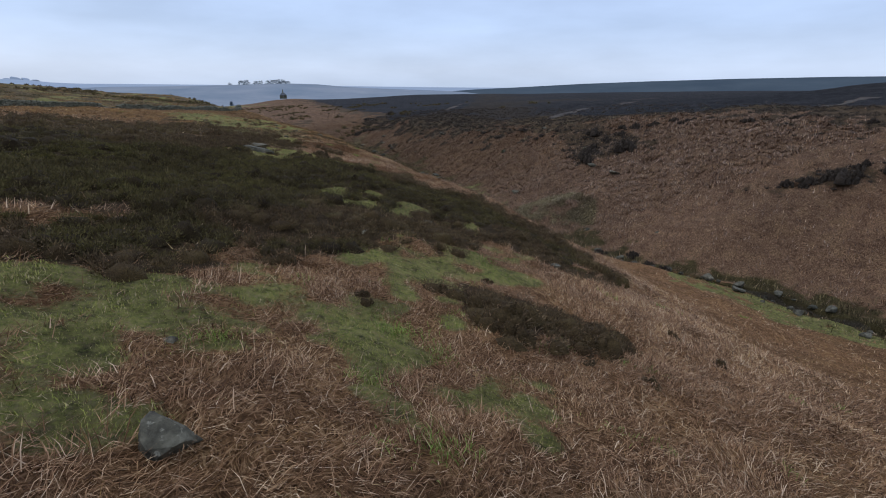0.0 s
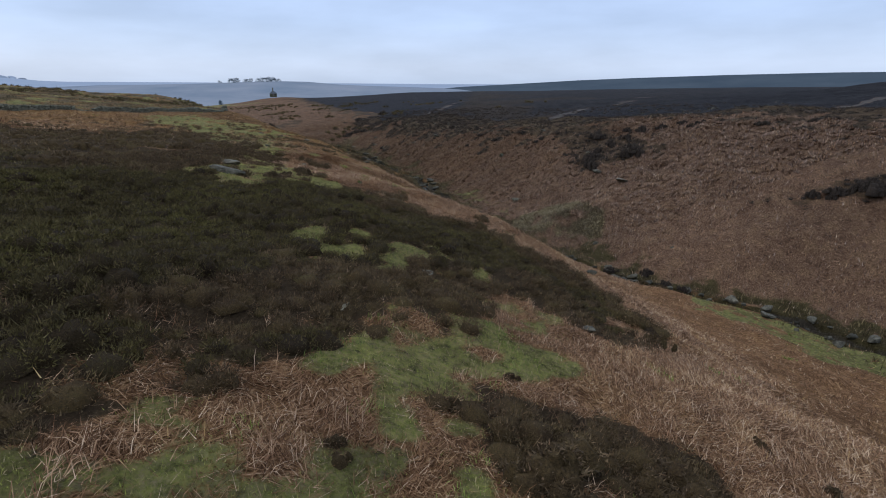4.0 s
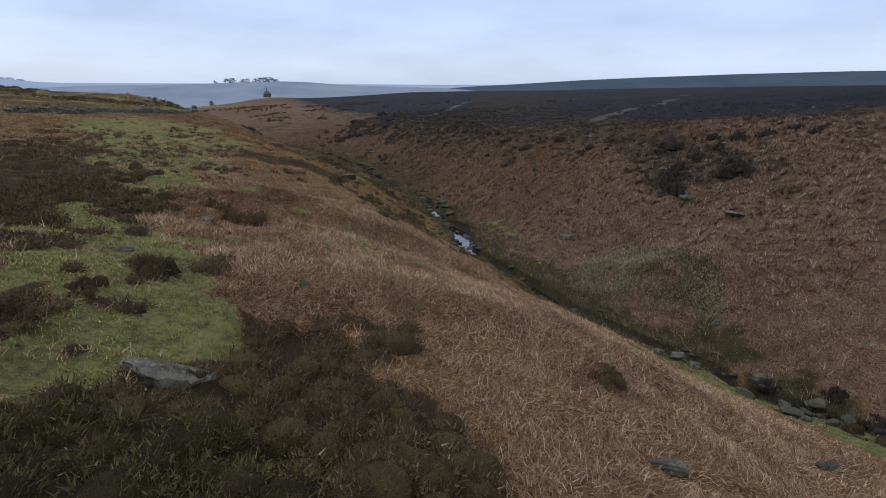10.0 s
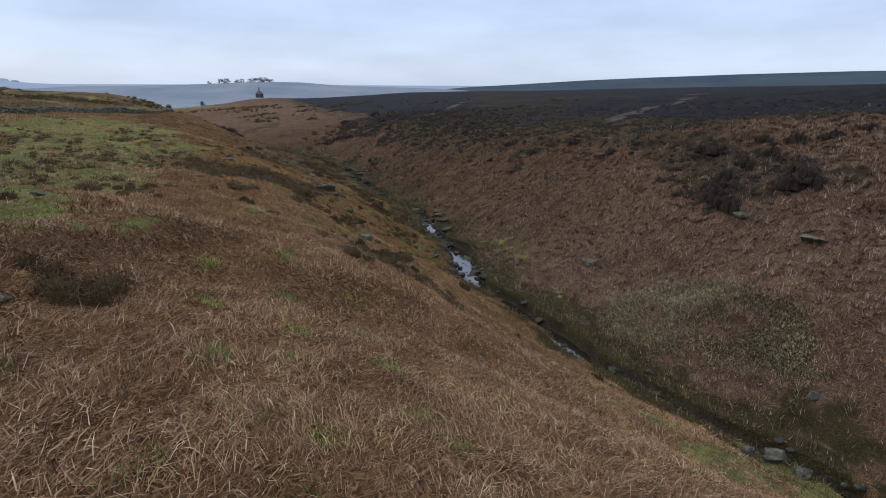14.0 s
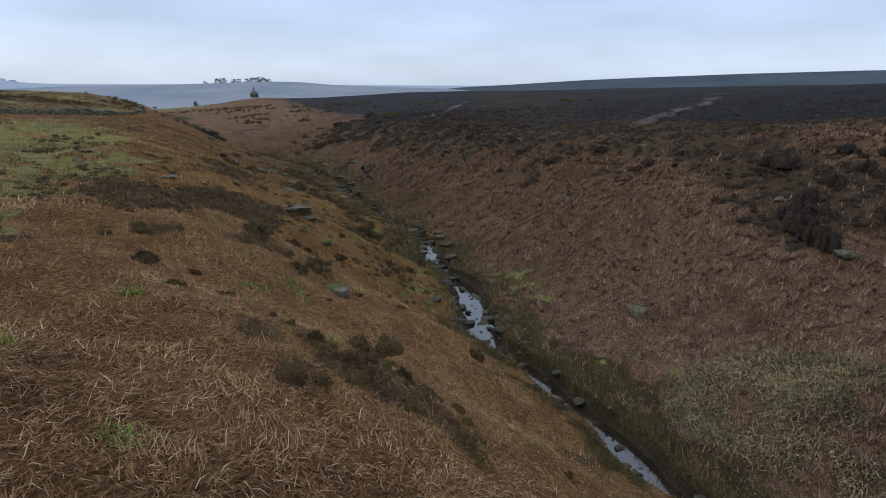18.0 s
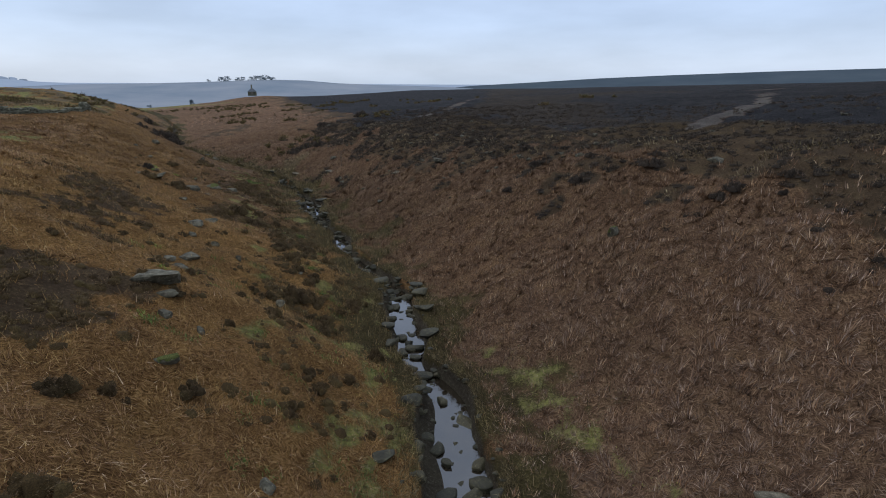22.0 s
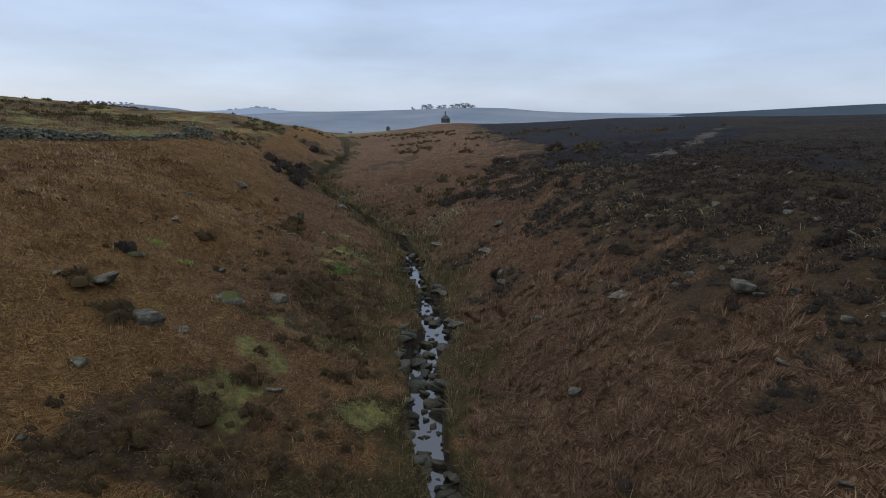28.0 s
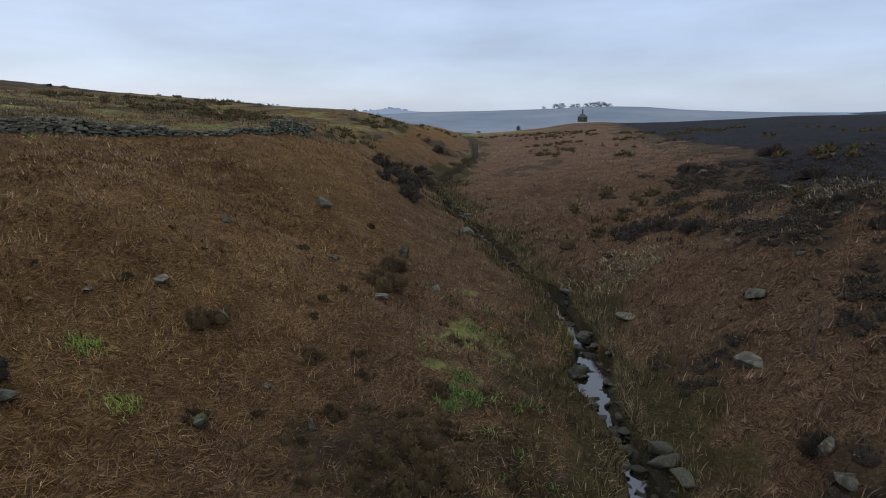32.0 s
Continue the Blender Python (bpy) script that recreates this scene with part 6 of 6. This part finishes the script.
hut = tagged(new("stone_hut"), "small dark stone hut with a steep roof and tall chimney", "hut")
bm = bmesh.new()
box(bm, -2.9, 2.9, -2.4, -2.0, -1.0, 1.9), box(bm, -2.9, 2.9, 2.0, 2.4, -1.0, 1.9)
box(bm, -2.9, -2.5, -2.0, 2.0, -1.0, 1.9), box(bm, 2.5, 2.9, -2.0, 2.0, -1.0, 1.9)
part("wall", bm, MAT_DRYSTONE, hut)
bm = bmesh.new()
rv = [bm.verts.new(p) for p in ((-3.2, -2.7, 1.85), (3.2, -2.7, 1.85), (3.2, 2.7, 1.85), (-3.2, 2.7, 1.85), (-0.7, 0, 4.1), (0.7, 0, 4.1))]
for q in ((0, 1, 5, 4), (1, 2, 5), (2, 3, 4, 5), (3, 0, 4), (3, 2, 1, 0)):
    bm.faces.new([rv[i] for i in q])
part("roof", bm, MAT_SLATE, hut, "steep dark slate roof")
bm = bmesh.new()
box(bm, -0.65, 0.25, -0.45, 0.45, 3.2, 6.4), box(bm, -0.8, 0.4, -0.6, 0.6, 6.4, 6.65)
part("chimney", bm, MAT_DRYSTONE, hut, "tall stone chimney")
bm = bmesh.new()
box(bm, -0.5, 0.45, -2.46, -2.402, -0.1, 1.75)
part("door", bm, MAT_TIMBER, hut, "grey timber door")
bm = bmesh.new()
box(bm, 1.2, 1.9, -2.45, -2.402, 0.7, 1.4)
part("window", bm, MAT_DARK, hut, "small dark window")
hut.matrix_world = Matrix.Translation((-126, 419, float(ground_z(np.array([-126.0]), np.array([419.0]))[0]) + 1.0)) @ Matrix.Rotation(0.3, 4, "Z") @ Matrix.Scale(0.84, 4)

# ---- trees far off ----
# tree colour made paler and bluer, with the mist of distance painted in
mt = Mat("misty_pine", 1.0, 0.05)
MAT_FAR_TREE = mt.color(mt.ramp(mt.island(), [(0.0, (0.10, 0.13, 0.15)), (1.0, (0.15, 0.18, 0.20))])).m


def tree(x, y, z, tall, wide, seed, label, kind="pine"):
    r = np.random.default_rng(seed)
    thing = tagged(new("pine_tree" if kind == "pine" else "bare_tree"), label, "tree", "pines on the far hill" if kind == "pine" else "")
    lean = r.normal(0, 0.06)
    bm = bmesh.new()
    bmesh.ops.create_cone(bm, cap_ends=True, segments=7, radius1=tall * 0.035, radius2=tall * 0.012, depth=tall * 0.9, matrix=Matrix.Translation((0, 0, tall * 0.42)))
    for i in range(6):
        a, h = i * 2.4 + seed, tall * (0.45 + 0.07 * i)
        limb = Matrix.Translation((0, 0, h)) @ Matrix.Rotation(a, 4, "Z") @ Matrix.Rotation(radians(60), 4, "Y") @ Matrix.Translation((0, 0, wide * 0.18))
        bmesh.ops.create_cone(bm, cap_ends=False, segments=5, radius1=tall * 0.013, radius2=tall * 0.004, depth=wide * 0.4, matrix=limb)
    part("trunk", bm, MAT_FAR_TREE, thing)
    lumps = 16
    la, lr, lh = r.uniform(0, 6.28, lumps), np.sqrt(r.uniform(0, 1, lumps)) * wide * 0.42, r.uniform(0.12, 0.92, lumps) * tall
    lr = lr * (1.25 - 0.8 * (lh / tall - 0.4))
    c = np.stack([np.cos(la) * lr, np.sin(la) * lr, lh], -1)
    p = (np.repeat(c, 60, 0) + r.normal(0, 1, (lumps * 60, 3)) * np.array([wide * 0.1, wide * 0.1, tall * 0.06]))
    leaf = r.normal(0, 1, (len(p), 2, 3)) * tall * 0.05
    v = np.stack([p, p + leaf[:, 0], p + leaf[:, 1]], 1).reshape(-1, 3)
    part_mesh("crown", mesh_of("crown", v, np.arange(len(v)).reshape(-1, 3), MAT_FAR_TREE), thing)
    thing.matrix_world = Matrix.Translation((x, y, z)) @ Matrix.Rotation(lean, 4, "X")


def on_hill(az, el, r):
    return -8 + r * math.sin(radians(az)), 60 + r * math.cos(radians(az)), 17 + math.tan(radians(el)) * r


def sapling(x, y, tall, seed):
    """A thin leafless birch on the bank."""
    r = np.random.default_rng(seed)
    thing = tagged(new("bare_sapling"), "thin leafless sapling standing among bracken", "tree")
    bm = bmesh.new()
    bmesh.ops.create_cone(bm, cap_ends=True, segments=7, radius1=0.035, radius2=0.008, depth=tall, matrix=Matrix.Translation((0, 0, tall * 0.5)))
    part("trunk", bm, MAT_BARK, thing)
    for i in range(9):
        bm = bmesh.new()
        long = tall * r.uniform(0.16, 0.34)
        m = Matrix.Translation((0, 0, tall * (0.3 + 0.07 * i))) @ Matrix.Rotation(i * 2.4, 4, "Z") @ Matrix.Rotation(radians(r.uniform(25, 50)), 4, "Y")
        bmesh.ops.create_cone(bm, cap_ends=False, segments=5, radius1=0.013, radius2=0.004, depth=long, matrix=m @ Matrix.Translation((0, 0, long / 2)))
        for k in range(3):
            twig = m @ Matrix.Translation((0, 0, long * (0.4 + 0.2 * k))) @ Matrix.Rotation(k * 2.1, 4, "Z") @ Matrix.Rotation(radians(40), 4, "Y")
            bmesh.ops.create_cone(bm, cap_ends=False, segments=4, radius1=0.006, radius2=0.003, depth=long * 0.5, matrix=twig @ Matrix.Translation((0, 0, long * 0.25)))
        part("branch", bm, MAT_BARK, thing)
    thing.matrix_world = Matrix.Translation((x, y, float(ground_z(np.array([x]), np.array([y]))[0]) - 0.05))


sapling(-16.9, 147.4, 2.2, 4)
for i, (az, tall, wide) in enumerate([(-22.6, 3.6, 4.5), (-21.5, 6.0, 7.5), (-21.0, 6.2, 8.0), (-20.1, 4.6, 6.5), (-19.7, 5.0, 6.0), (-18.9, 5.2, 6.0), (-18.4, 6.0, 8.0), (-17.9, 6.6, 8.5), (-17.4, 6.2, 9.0), (-17.0, 4.4, 7.0)]):
    el = float(np.interp(az, [-28, -23, -19, -16.5], [0.2, 0.34, 0.5, 0.55]))
    tx, ty, tz = on_hill(az, el, 717)
    tree(tx, ty, tz - 0.9, tall, wide, 60 + i, "dark misty pine tree on the distant hilltop")
for i in range(11):
    tx, ty, tz = on_hill(-47.5 - i * 0.42, 0.72, 955)
    tree(tx, ty, tz - 1.0, 3.4 + 2.0 * math.exp(-(((i - 7) / 3) ** 2)) + (i % 3) * 0.6, 6.0, 80 + i, "misty conifer in a plantation on the skyline")
for tx, ty, tall in ((-169, 430, 4.2), (-196, 428, 3.4)):
    tree(tx, ty, float(ground_z(np.array([tx * 1.0]), np.array([ty * 1.0]))[0]) - 0.2, tall, 3.4, int(-tx), "bare misty tree standing in the far valley", "bare")
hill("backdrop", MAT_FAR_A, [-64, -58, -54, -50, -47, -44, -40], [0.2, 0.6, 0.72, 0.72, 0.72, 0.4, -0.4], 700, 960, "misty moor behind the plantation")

# the pale tor on the horizon, in the same mist-coloured, glowing material
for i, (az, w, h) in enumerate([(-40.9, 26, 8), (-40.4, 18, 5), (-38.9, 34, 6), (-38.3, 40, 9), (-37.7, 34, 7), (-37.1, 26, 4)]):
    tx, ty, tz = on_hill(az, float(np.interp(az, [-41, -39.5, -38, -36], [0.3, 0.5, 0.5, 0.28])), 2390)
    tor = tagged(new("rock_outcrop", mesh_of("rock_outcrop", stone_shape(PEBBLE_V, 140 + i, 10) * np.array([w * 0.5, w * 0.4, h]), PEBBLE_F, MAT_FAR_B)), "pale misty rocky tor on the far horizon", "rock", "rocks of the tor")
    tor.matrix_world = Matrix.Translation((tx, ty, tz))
